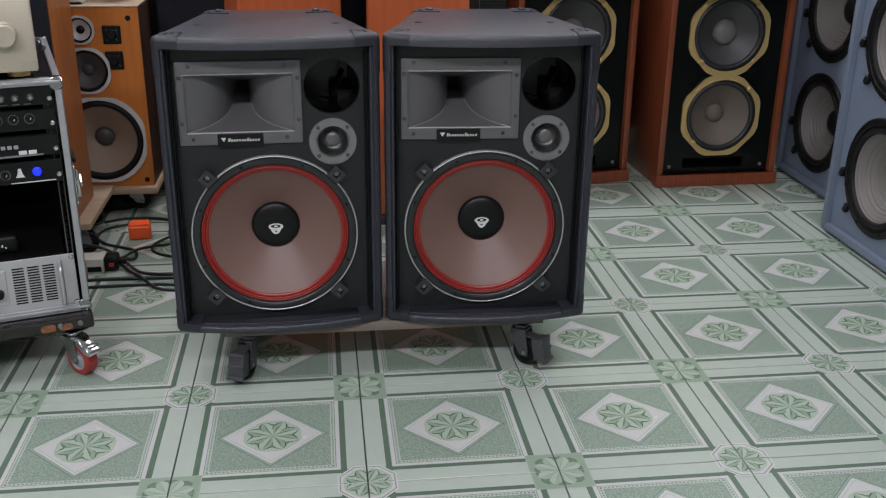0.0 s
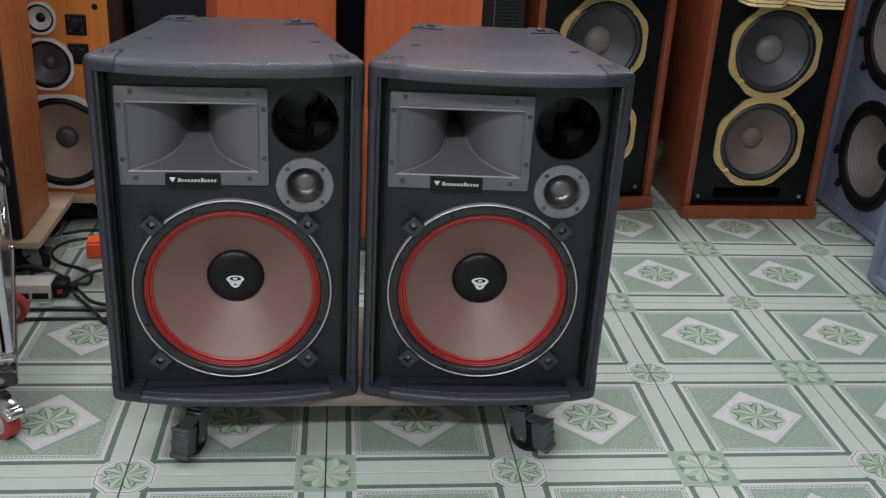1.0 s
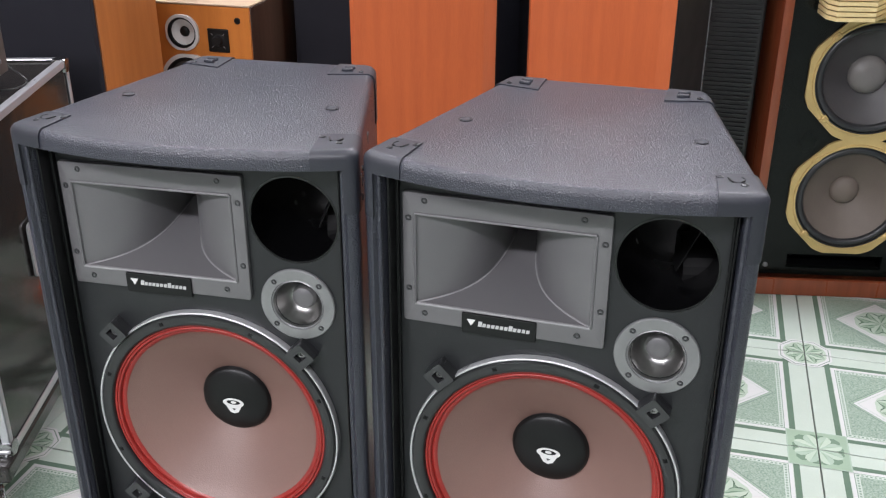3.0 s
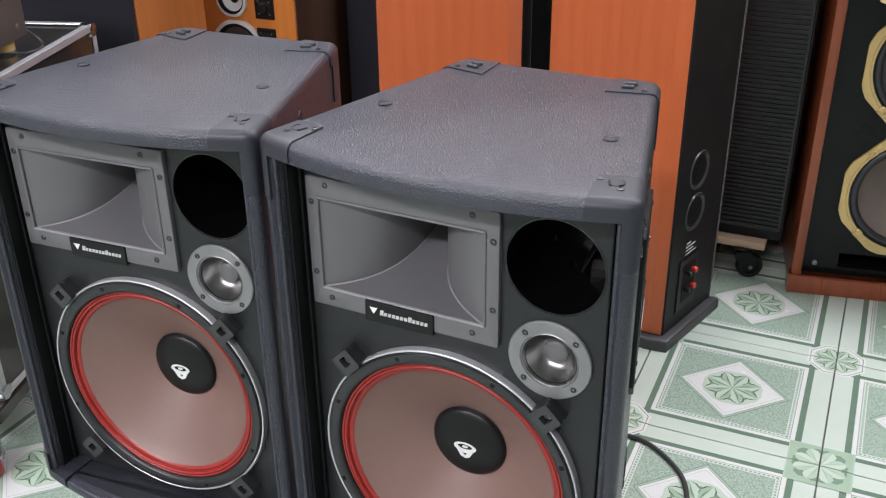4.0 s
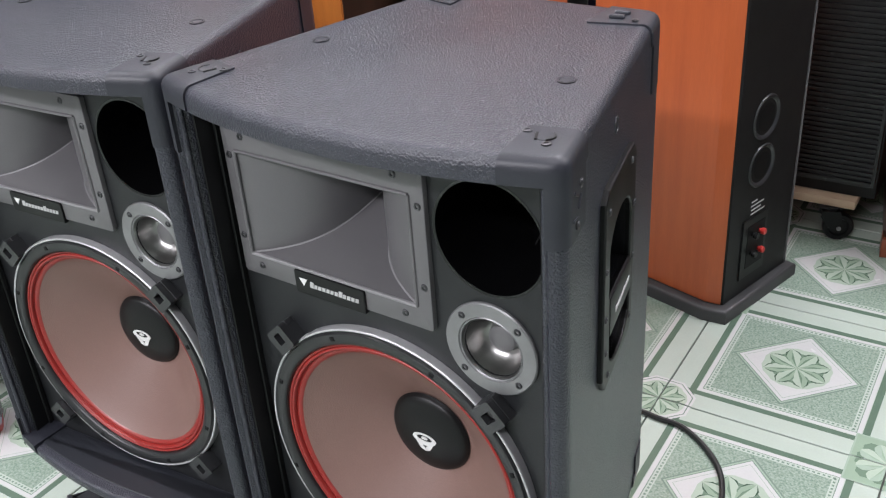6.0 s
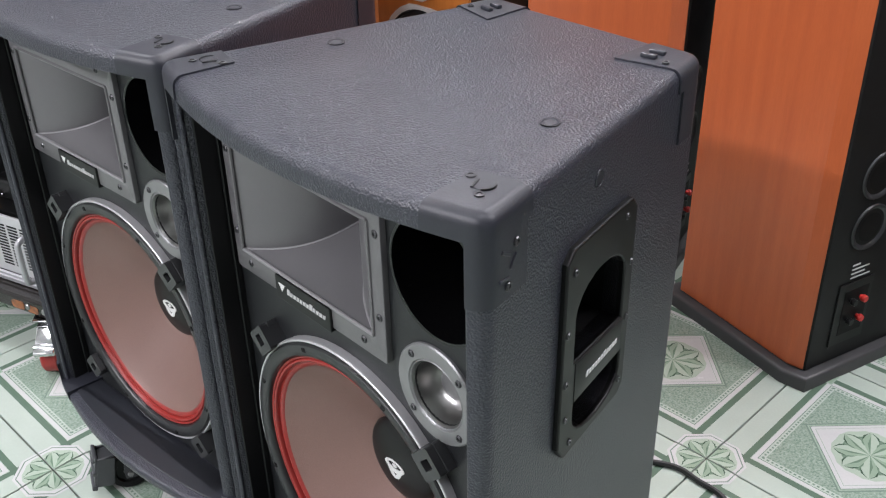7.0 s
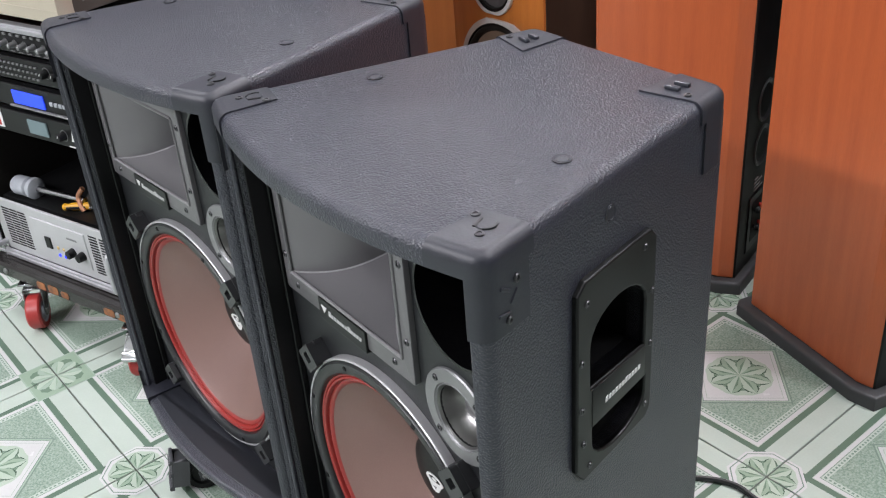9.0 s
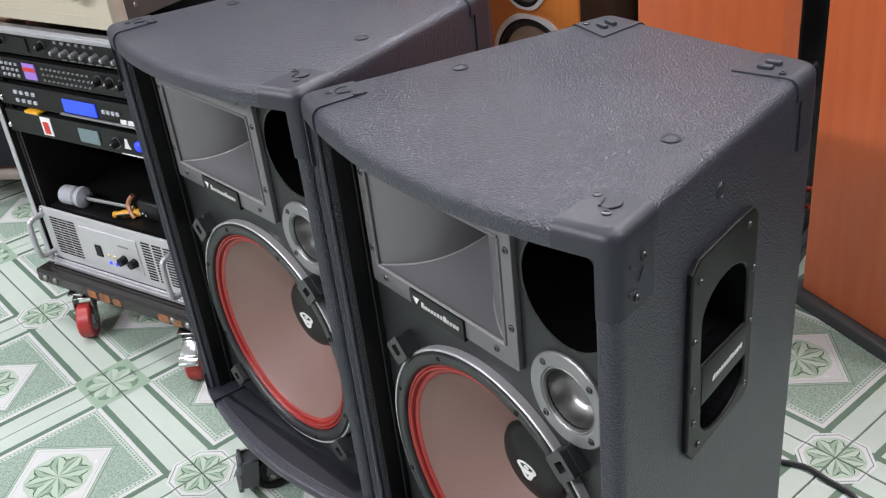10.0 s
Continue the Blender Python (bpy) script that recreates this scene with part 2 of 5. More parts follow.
DARKCONE = surface("dark_cone", (0.060, 0.056, 0.058), 0.5, 0, (0.048, 0.045, 0.046), 9, 0.3, 300, 0.1, 0.0003, 400)
BROWNCONE = surface("paper_cone", (0.15, 0.122, 0.100), 0.65, 0, (0.12, 0.095, 0.08), 9, 0.3, 300, 0.1, 0.0003, 400)
TANCONE = surface("tan_paper_cone", (0.27, 0.20, 0.155), 0.6, 0, (0.22, 0.165, 0.125), 9, 0.3, 300, 0.1, 0.0003, 400)
GREYDOME = surface("grey_dome", (0.17, 0.158, 0.150), 0.42, 0, None, 9, 0.3, 300, 0.1)
WHITEFRAME = surface("white_cast_frame", (0.60, 0.60, 0.60), 0.45, 0.1, None, 12, 0.3, 200, 0.06)
ALU = surface("aluminium_edge", (0.52, 0.52, 0.54), 0.32, 0.6, (0.40, 0.40, 0.42), 10, 0.3, 150, 0.08)
CASE = surface("black_laminate", (0.018, 0.016, 0.0145), 0.15, 0, (0.020, 0.018, 0.017), 5, 0.35, 90, 0.12, 0.0005, 22, rough_var=0.05)
RACKGREY = surface("grey_steel_strip", (0.10, 0.102, 0.11), 0.4, 0.4, (0.08, 0.082, 0.09), 12, 0.3, 200, 0.06)
SILVER = surface("silver_panel", (0.50, 0.50, 0.51), 0.42, 0.35, (0.45, 0.45, 0.46), 8, 0.25, 200, 0.05)
CHAMPAGNE = surface("champagne_panel", (0.51, 0.455, 0.365), 0.38, 0.30, (0.47, 0.415, 0.33), 6, 0.25, 200, 0.05)
BROWNMETAL = surface("brown_steel_cover", (0.085, 0.070, 0.060), 0.45, 0.2, (0.07, 0.058, 0.05), 5, 0.3, 200, 0.08, 0.0002, 400)
REDWHEEL = surface("red_polyurethane", (0.36, 0.030, 0.026), 0.4, 0, (0.26, 0.024, 0.022), 12, 0.35, 150, 0.12)
BLUE_LED = glow("blue_led", (0.012, 0.03, 1.0), 1.3)
LCD_BLUE = glow("blue_display", (0.02, 0.06, 0.72), 0.55)
LCD_PALE = glow("pale_display", (0.11, 0.155, 0.165), 0.2)
RED_LED = glow("red_led", (1.0, 0.04, 0.03), 3.0)
ORANGE = surface("orange_plastic", (0.92, 0.12, 0.022), 0.4, 0, (0.82, 0.10, 0.02), 12, 0.3, 150, 0.06)
YELLOW = surface("yellow_plastic", (0.72, 0.36, 0.02), 0.35, 0, None, 12, 0.3, 150, 0.06)
COPPER = surface("copper", (0.62, 0.30, 0.18), 0.4, 0.7)
GREYPLASTIC = surface("light_grey_plastic", (0.36, 0.38, 0.41), 0.45, 0, None, 12, 0.3, 150, 0.06)
REDPLASTIC = surface("red_plastic", (0.55, 0.03, 0.025), 0.35)
CABLE = surface("black_cable", (0.014, 0.016, 0.016), 0.42, 0, None, 20, 0.3, 150, 0.1)
REDCABLE = surface("dark_red_cable", (0.16, 0.025, 0.022), 0.5, 0, None, 20, 0.3, 150, 0.1)
PLASTER = surface("painted_plaster", (0.30, 0.304, 0.298), 0.8, 0, (0.26, 0.264, 0.258), 2, 0.4, 80, 0.05, 0.0006, 90)
CURTAIN = surface("dark_curtain", (0.012, 0.0125, 0.018), 0.9, 0, (0.008, 0.0085, 0.012), 3, 0.4, 300, 0.15, 0.0005, 600, spec=0.15)
NAVY = surface("navy_cloth", (0.014, 0.017, 0.040), 0.9, 0, (0.010, 0.012, 0.028), 5, 0.4, 300, 0.15, 0.0005, 600, spec=0.15)
GRILLE = surface("black_grille_cloth", (0.016, 0.016, 0.021), 0.8, 0, (0.012, 0.012, 0.016), 4, 0.4, 500, 0.2, 0.0005, 900, spec=0.15)
RIBBED = surface("ribbed_black_grille", (0.012, 0.0125, 0.014), 0.42, 0, (0.005, 0.0053, 0.006), 3, 0.3, 200, 0.1, 0.0015, 120, (0.2, 0.2, 6))
CEILING = surface("ceiling_white", (0.78, 0.79, 0.79), 0.85, 0, None, 2, 0.3, 80, 0.04, 0.0004, 80)
# floor tile glazes
def glaze(name, color, other, big=20, grain=240, fine=0.05, amount=0.4):
    return surface(name, color, 0.24, 0, other, big, amount, grain, fine, 0.00012, 60, spec=0.5, rough_var=0.08)


T_LIGHT = glaze("glaze_pale_mint", (0.416, 0.472, 0.416), (0.386, 0.445, 0.386))
T_WHITE = glaze("glaze_white", (0.520, 0.520, 0.513), (0.483, 0.487, 0.479))
T_DARK = glaze("glaze_green_line", (0.112, 0.167, 0.123), (0.093, 0.144, 0.104))
T_FIELD = glaze("glaze_stippled_green", (0.312, 0.379, 0.320), (0.163, 0.234, 0.178), 260, 480, 0.2, 0.70)
T_MID = glaze("glaze_mid_green", (0.267, 0.357, 0.267), (0.237, 0.320, 0.237))
T_GREY = glaze("glaze_grey_line", (0.186, 0.245, 0.200), (0.156, 0.216, 0.171))
T_PETAL = glaze("glaze_petal", (0.312, 0.394, 0.320), (0.275, 0.357, 0.282))
T_PETAL2 = glaze("glaze_petal_shade", (0.150, 0.219, 0.159), (0.133, 0.198, 0.142))
T_PALE = glaze("glaze_petal_pale", (0.386, 0.453, 0.372), (0.341, 0.416, 0.335))
T_DEEP = glaze("glaze_deep_green", (0.060, 0.099, 0.069), (0.047, 0.082, 0.056))
GROUT = surface("grey_grout", (0.13, 0.135, 0.12), 0.85, 0, (0.12, 0.125, 0.11), 9, 0.5, 120, 0.15)

# ---------------------------------------------------------------- room
X0, X1, Y0, Y1, H = -2.365, 3.635, -1.14, 4.46, 2.9
part("floor_slab", box(X0 - 0.15, X1 + 0.15, Y0 - 0.15, Y1 + 0.15, -0.12, -0.0085), GROUT, None)
floor_slab = bpy.data.objects["floor_slab"]
floor_slab.name = "floor"
tagged(floor_slab, "green and white patterned ceramic tile floor with grey grout", "floor", kind="structure")
for nm, b in (("wall_south", box(X0 - 0.15, X1 + 0.15, Y0 - 0.15, Y0, -0.008, H)), ("wall_north", box(X0 - 0.15, X1 + 0.15, Y1, Y1 + 0.15, -0.008, H)),
              ("wall_west", box(X0 - 0.15, X0, Y0, Y1, -0.008, H)), ("wall_east", box(X1, X1 + 0.15, Y0, Y1, -0.008, H))):
    tagged(part(nm, b, PLASTER, None), "plain pale painted plaster wall of the shop", "wall", kind="structure")
tagged(part("ceiling", box(X0 - 0.15, X1 + 0.15, Y0 - 0.15, Y1 + 0.15, H + 0.001, H + 0.12), CEILING, None), "plain white ceiling above the shop", "ceiling", kind="structure")
# dark pleated curtain along the back wall
cb = bmesh.new()
prev = None
for i in range(241):
    x = X0 + 0.05 + (X1 - X0 - 0.1) * i / 240
    y = Y1 - 0.07 + 0.03 * math.sin(x * 46) + 0.012 * math.sin(x * 17 + 1)
    cur = (cb.verts.new((x, y, 0.03)), cb.verts.new((x, y, 1.35)))
    if prev:
        cb.faces.new((prev[0], cur[0], cur[1], prev[1]))
    prev = cur
bmesh.ops.solidify(cb, geom=cb.faces[:], thickness=0.004)
tagged(part("curtain", cb, CURTAIN, None, smooth=True), "dark pleated cloth curtain hanging along the back wall", "curtain", kind="structure")
for lx, ly, watts in LAMPS:
    fx = thing("ceiling_light", pose(lx, ly, H), "white twin tube fluorescent ceiling light", "lamp", "ceiling lights")
    part("housing", box(-0.62, 0.62, -0.12, 0.12, -0.075, 0.0, 0.006), WHITE, fx)

# ---------------------------------------------------------------- the two loudspeakers
HW, BW, DEPTH, TALL = 0.2475, 0.1515, 0.412, 0.695      # front half width, back half width, depth, height
RIM, BULGE = 0.025, 0.040                                         # how far top and bottom bow out in front


def arc_y(x):
    return -BULGE * (1 - (x / HW) ** 2)


def cab_outline(grow=0.0, r=0.016):
    """The plan of the cabinet: bowed front, tapering sides, rounded corners."""
    hw, bw, d = HW + grow, BW + grow, DEPTH + grow
    pts = []
    xs = [-hw + r + (2 * hw - 2 * r) * i / 24 for i in range(25)]
    pts += [(x, arc_y(x) - grow) for x in xs]
    sx = Vector((bw - hw, d)).normalized()
    c = Vector((hw, -grow))
    p0, p2 = Vector((xs[-1], arc_y(xs[-1]) - grow)), c + sx * r
    for k in range(1, 7):
        t = k / 6
        pts.append(tuple((1 - t) ** 2 * p0 + 2 * t * (1 - t) * c + t * t * p2))
    cb_ = Vector((bw, d))
    q0, q2 = cb_ - sx * r, cb_ + Vector((-r, 0))
    for k in range(0, 7):
        t = k / 6
        pts.append(tuple((1 - t) ** 2 * q0 + 2 * t * (1 - t) * cb_ + t * t * q2))
    right = pts[25:]
    return pts + [(-x, y) for x, y in reversed(right)]


def side_pts(sign, inner=0.2195):
    """Plan of one side panel with its rounded front post."""
    sx = Vector((BW - HW, DEPTH)).normalized()
    r = 0.016
    c = Vector((HW, 0))
    p0, p2 = Vector((HW - r, arc_y(HW - r))), c + sx * r
    pts = [(inner - 0.002, 0.018), (inner + 0.006, 0.001)]
    for k in range(7):
        t = k / 6
        pts.append(tuple((1 - t) ** 2 * p0 + 2 * t * (1 - t) * c + t * t * p2))
    e = c + sx * 0.090
    n = Vector((sx.y, -sx.x))
    pts.append(tuple(e))
    pts.append(tuple(e - n * 0.018))
    pts.append((inner - 0.006, 0.045))
    pts.append((inner, 0.034))
    pts = [(sign * x, y) for x, y in pts]
    return pts if sign > 0 else list(reversed(pts))


def cut(bm, co, no):
    """Keeps the part of a closed mesh on the side that the normal points to, and closes the cut."""
    r = bmesh.ops.bisect_plane(bm, geom=bm.verts[:] + bm.edges[:] + bm.faces[:], plane_co=co, plane_no=no, clear_inner=True)
    bmesh.ops.holes_fill(bm, edges=[e for e in r["geom_cut"] if isinstance(e, bmesh.types.BMEdge)], sides=0)
    return bm


def corner_cap(sign, front, up):
    """A moulded plastic corner that follows the rounded edges of the cabinet, a little proud of them."""
    g = 0.0020
    sx = Vector((BW - HW, DEPTH, 0)).normalized()
    out = cab_outline(g, 0.019)
    tall = 0.084 if up else 0.056
    cap = prism(out, TALL - RIM + 0.0015, TALL + g, 0.0125, 5, True)
    skirt = prism(out, TALL - tall, TALL - RIM + 0.0018)
    if front:
        cut(cap, (HW - 0.060, 0, 0), (1, 0.10, 0))
        cut(cap, Vector((HW, 0, 0)) + sx * 0.066, -sx)
        cut(skirt, (HW - 0.0185, 0, 0), (1, 0, 0))
        cut(skirt, Vector((HW, 0, 0)) + sx * 0.058, -sx)
    else:
        back = Vector((BW, DEPTH, 0))
        for b, reach in ((cap, 0.058), (skirt, 0.048)):
            cut(b, back - sx * reach, sx)
            cut(b, back - Vector((reach, 0, 0)), (1, 0, 0))
    bm = joined(cap, skirt)
    if not up:
        moved(bm, pose(0, 0, TALL) @ Matrix.Diagonal((1, 1, -1, 1)))
    if sign < 0:
        moved(bm, Matrix.Diagonal((-1, 1, 1, 1)))
    bmesh.ops.recalc_face_normals(bm, faces=bm.faces[:])
    return bm


def screw_up(x, y, z, r=0.0042):
    return moved(lathe([(0, -0.0006), (r * 0.45, -0.0004), (r * 0.5, -0.0012), (r, -0.0008), (r, 0.0015), (0, 0.0015)], 12), pose(x, y, z) @ pose(0, 0, 0, -90))


def screw_front(x, y, z, r=0.0042):
    return moved(lathe([(0, 0.0004), (r * 0.35, 0.0004), (r * 0.45, -0.0010), (r * 0.8, -0.0012), (r, -0.0002), (r, 0.002), (0, 0.002)], 12), pose(x, y, z))


def horn_shape(s):
    """How far width and height have still to close, and how deep, along the flare."""
    return 0.35 * (1 - s) ** 1.6 + 0.65 * (1 - s) ** 5.0, 1 - s ** 0.95, s


def horn_surface(x0, x1, z0, z1, cx, cz, hw, hh, depth, n=28):
    """A flared mouth that closes to a small throat."""
    bm = bmesh.new()
    rows = []
    m = 8
    for i in range(n + 1):
        s = i / n
        ex, ez, deep = horn_shape(s)
        lx, rx = cx - hw + (x0 - cx + hw) * ex, cx + hw + (x1 - cx - hw) * ex
        bz, tz = cz - hh + (z0 - cz + hh) * ez, cz + hh + (z1 - cz - hh) * ez
        y = depth * deep
        ring = []
        for a, b in (((lx, bz), (rx, bz)), ((rx, bz), (rx, tz)), ((rx, tz), (lx, tz)), ((lx, tz), (lx, bz))):
            for k in range(m):
                t = k / m
                ring.append(bm.verts.new((a[0] + (b[0] - a[0]) * t, y, a[1] + (b[1] - a[1]) * t)))
        rows.append(ring)
    for p, q in zip(rows, rows[1:]):
        for k in range(len(p)):
            j = (k + 1) % len(p)
            bm.faces.new((p[k], q[k], q[j], p[j]))
    return bm


def pa_speaker(m, label):
    s = thing("pa_speaker", m, label, "loudspeaker", "loudspeakers on the dolly")
    by = 0.043                                          # the baffle lies this far behind the posts
    out = cab_outline()
    part("top_panel", prism(out, TALL - RIM, TALL, 0.012, 4, True), VINYL, s, "top covered in pebbled grey vinyl", True)
    part("bottom_panel", prism(out, 0.0, 0.018, 0.006, 3), VINYL, s, "", True)
    part("sill", prism([(x * 0.885, y * 0.62 + 0.004) for x, y in out if y < 0.02] + [(0.214, 0.041), (-0.214, 0.041)], 0.0175, 0.0200, 0.0008, 1, True), SILL, s, "smooth dark sill inside the front frame")
    for sg in (1, -1):
        part("front_post", prism(side_pts(sg), 0.0178, TALL - RIM + 0.0002), VINYL, s, "", True)
        part("edge_bead", tube([(sg * 0.2248, 0.0025, 0.019), (sg * 0.2248, 0.0025, TALL - RIM - 0.0005)], 0.0036, 10), VINYL, s, "rolled inner edge of the front post", True)
        # black strips paint in the shadow between post and baffle
        part("inner_lip", joined(box(*sorted((sg * 0.2172, sg * 0.2145)), 0.0105, 0.0428, 0.019, TALL - RIM - 0.001, 0.001, 1), box(*sorted((sg * 0.2146, sg * 0.2105)), 0.034, 0.0428, 0.019, TALL - RIM - 0.001, 0.001, 1)), BLACK, s, "inner edge of the front frame, blackened to stand for shadow")
    part("back_panel", box(-BW + 0.018, BW - 0.018, DEPTH - 0.018, DEPTH - 0.002, 0.018, TALL - RIM), VINYL, s)
    # front board with its four openings
    wc, wz = -0.004, 0.2225
    hx0, hx1, hz0, hz1 = -0.205, 0.070, 0.445, 0.634
    mouth = [(hx0 + 0.017, hz0 + 0.028), (hx1 - 0.019, hz0 + 0.028), (hx1 - 0.019, hz1 - 0.029), (hx0 + 0.017, hz1 - 0.029)]
    px, pz, pr = 0.1385, 0.5730, 0.0637
    tx, tz = 0.1380, 0.4440
    front = [(-0.222, 0.014), (0.222, 0.014), (0.222, 0.676), (-0.222, 0.676)]
    part("baffle", plate(front, [ring_pts(wc, wz, 0.176), mouth, ring_pts(px, pz, pr), ring_pts(tx, tz, 0.034, 32)], by, by + 0.018), BAFFLE, s, "dark painted front board")
    # port
    port = moved(lathe([(pr + 0.0012, by - 0.0005), (pr - 0.0015, by), (pr - 0.0015, by + 0.16), (0, by + 0.16)], 48), pose(px, 0, pz))
    part("bass_port", port, PORT, s, "round open black bass port", True)
    part("port_flap", moved(box(-0.0008, 0.0008, -0.02, 0.02, -0.040, 0.028), pose(px + 0.020, by + 0.10, pz - 0.006, 0, 24, 12)), DEEP, s, "loose lining inside the port")
    # horn
    hp = plate(rrect(hx0, hx1, hz0, hz1, 0.004, 3), [mouth], by - 0.0075, by - 0.0003)
    bmesh.ops.bevel(hp, geom=[e for e in hp.edges if e.verts[0].co.y < by - 0.007 and e.verts[1].co.y < by - 0.007 and len(e.link_faces) == 2 and e.calc_face_angle(0) > 1.0], offset=0.0016, segments=2, profile=0.5, affect="EDGES")
    horn = part("horn", hp, HORN, s, "grey cast horn with a flared mouth", True)
    throat = (-0.0685, 0.5440, 0.0170, 0.0160, 0.155)      # centre x and z, half width, half height, depth
    fl = horn_surface(mouth[0][0], mouth[1][0], mouth[0][1], mouth[2][1], *throat)
    part("flare", moved(fl, pose(0, by - 0.006, 0)), HORN, horn, "", True)
    tcx, tcz, thw, thh, tdp = throat
    nk = [(tcx - thw, by - 0.006 + tdp, tcz - thh), (tcx + thw, by - 0.006 + tdp, tcz - thh), (tcx + thw, by - 0.006 + tdp, tcz + thh), (tcx - thw, by - 0.006 + tdp, tcz + thh)]
    neck = bmesh.new()
    na, nb = [neck.verts.new(p) for p in nk], [neck.verts.new((tcx + (x - tcx) * 0.7, y + 0.060, tcz + (z - tcz) * 0.7)) for x, y, z in nk]
    for k in range(4):
        neck.faces.new((na[k], nb[k], nb[(k + 1) % 4], na[(k + 1) % 4]))
    part("throat", neck, HORN, horn)
    part("throat_end", box(tcx - 0.02, tcx + 0.02, by + 0.2088, by + 0.212, tcz - 0.017, tcz + 0.017), DEEP, horn)
    lip = bmesh.new()
    rim_ = bmesh.new()
    for k, (a, b) in enumerate(zip(mouth, mouth[1:] + mouth[:1])):
        add(lip if k == 0 else rim_, tube([(a[0], by - 0.0075, a[1]), (b[0], by - 0.0075, b[1])], 0.0023, 8))
    part("mouth_rim", rim_, HORN, horn, "", True)
    for sg in (-1, 1):
        curve = []
        for i in range(27):
            ex, ez, y = horn_shape(i / 28)
            xm = mouth[0][0] if sg < 0 else mouth[1][0]
            xt = tcx + sg * thw
            curve.append((xt + (xm - xt) * ex, by - 0.0060 + tdp * y, tcz - thh + (mouth[0][1] - tcz + thh) * ez))
        add(lip, tube(curve, 0.0014, 8))
    part("lip", lip, HORNEDGE, horn, "edges in a paler grey that stands for their highlight", True)
    for x, z in ((hx0 + 0.030, hz1 - 0.010), (hx1 - 0.036, hz1 - 0.010), (hx0 + 0.008, hz1 - 0.036), (hx1 - 0.008, hz1 - 0.040), (hx0 + 0.008, hz0 + 0.050), (hx1 - 0.008, hz0 + 0.054), (hx0 + 0.030, hz0 + 0.014), (hx1 - 0.036, hz0 + 0.014)):
        part("screw", screw_front(x, by - 0.0078, z, 0.0045), SCREW, horn)
    badge = part("badge", joined(front_prism(rrect(-0.122, -0.020, hz0 - 0.005, hz0 + 0.0255, 0.002, 2), by - 0.0105, by - 0.004, 0.001)), BLACK, s, "black name badge")
    zb = hz0 + 0.0080
    mark = front_prism([(-0.1145, zb + 0.0090), (-0.1085, zb - 0.0005), (-0.1025, zb + 0.0090)], by - 0.0112, by - 0.010)
    part("emblem", mark, WHITE, badge)
    for i in range(12):
        w, h = (0.0044, 0.0050) if i not in (0, 7) else (0.0052, 0.0076)
        xx = -0.0990 + i * 0.0060
        part("mark", front_prism([(xx, zb), (xx + w, zb), (xx + w + 0.0010, zb + h), (xx + 0.0010, zb + h)], by - 0.0112, by - 0.010), PRINT, badge)
    # small round horn
    tw = part("tweeter", moved(lathe([(0.0362, by - 0.0030), (0.0372, by - 0.0040), (0.0385, by - 0.0030), (0.0395, by - 0.0045), (0.0540, by - 0.0045), (0.0555, by - 0.0030), (0.0555, by - 0.0002), (0.0362, by - 0.0002)], 56, True), pose(tx, 0, tz)), FLANGE, s, "small round horn with a grey metal flange", True)
    part("bowl", moved(lathe([(0.0366, by - 0.003), (0.0345, by + 0.000), (0.0315, by + 0.010), (0.0270, by + 0.019), (0.0215, by + 0.025), (0.0180, by + 0.026)], 48), pose(tx, 0, tz)), BOWL, tw, "polished bowl", True)
    part("dome", moved(lathe([(0.0185, by + 0.027), (0.0164, by + 0.021), (0.0155, by + 0.0178), (0.0122, by + 0.0158), (0.0068, by + 0.0148), (0, by + 0.0145)], 32), pose(tx, 0, tz)), HORN, tw, "", True)
    for k in range(4):
        a = radians(45 + 90 * k)
        part("screw", screw_front(tx + 0.047 * math.cos(a), by - 0.0048, tz + 0.047 * math.sin(a), 0.0042), SCREW, tw)
    # woofer
    c = pose(wc, by, wz)
    wf = part("woofer", moved(lathe([(0.1722, -0.0080), (0.1736, -0.0112), (0.1760, -0.0132), (0.1830, -0.0142), (0.1880, -0.0136), (0.1900, -0.0112), (0.1904, -0.0080), (0.1904, -0.0002), (0.1722, -0.0002)], 96, True), c), GASKET, s, "large woofer in a black rubber gasket", True)
    part("rim", moved(lathe([(0.1905, -0.0002)] + [(0.1925 - 0.0020 * math.cos(a), -0.0092 - 0.0026 * math.sin(a)) for a in [radians(22.5 * k) for k in range(9)]] + [(0.1945, -0.0002)], 96, True), c), RIMMETAL, wf, "thin bright outer rim", True)
    sur = [(0.1726, -0.0070)]
    for mid in (0.1702, 0.1656):
        for k in range(9):
            a = math.pi * k / 8
            sur.append((mid + 0.00235 * math.cos(a), -0.0036 - 0.0034 * math.sin(a)))
    sur += [(0.1628, -0.0012), (0.1600, -0.0020), (0.1572, -0.0008), (0.1552, 0.0018)]
    part("surround", moved(lathe(sur, 96), c), RED, wf, "red ridged rubber surround", True)
    cone = [(0.1554, 0.0014)] + [(0.1554 - 0.1057 * t, 0.0018 + 0.072 * t ** 0.93) for t in [i / 12 for i in range(1, 13)]]
    part("cone", moved(lathe(cone, 96), c), CONE, wf, "dusty brown paper cone", True)
    part("dust_cap", moved(lathe([(0.0580, 0.0670)] + [(0.0565 * math.cos(a), 0.0650 - 0.013 * math.sin(a)) for a in [radians(90 * k / 10) for k in range(10)]] + [(0, 0.0520)], 56), c), BLACK, wf, "black domed cap", True)
    em = plate([(0.0205 * math.cos(a), 0.006 + 0.0095 * math.sin(a)) for a in [radians(12 * k) for k in range(30)]], [[(0.0135 * math.cos(a), 0.007 + 0.0052 * math.sin(a)) for a in [radians(15 * k) for k in range(24)]]], -0.0006, 0.0004)
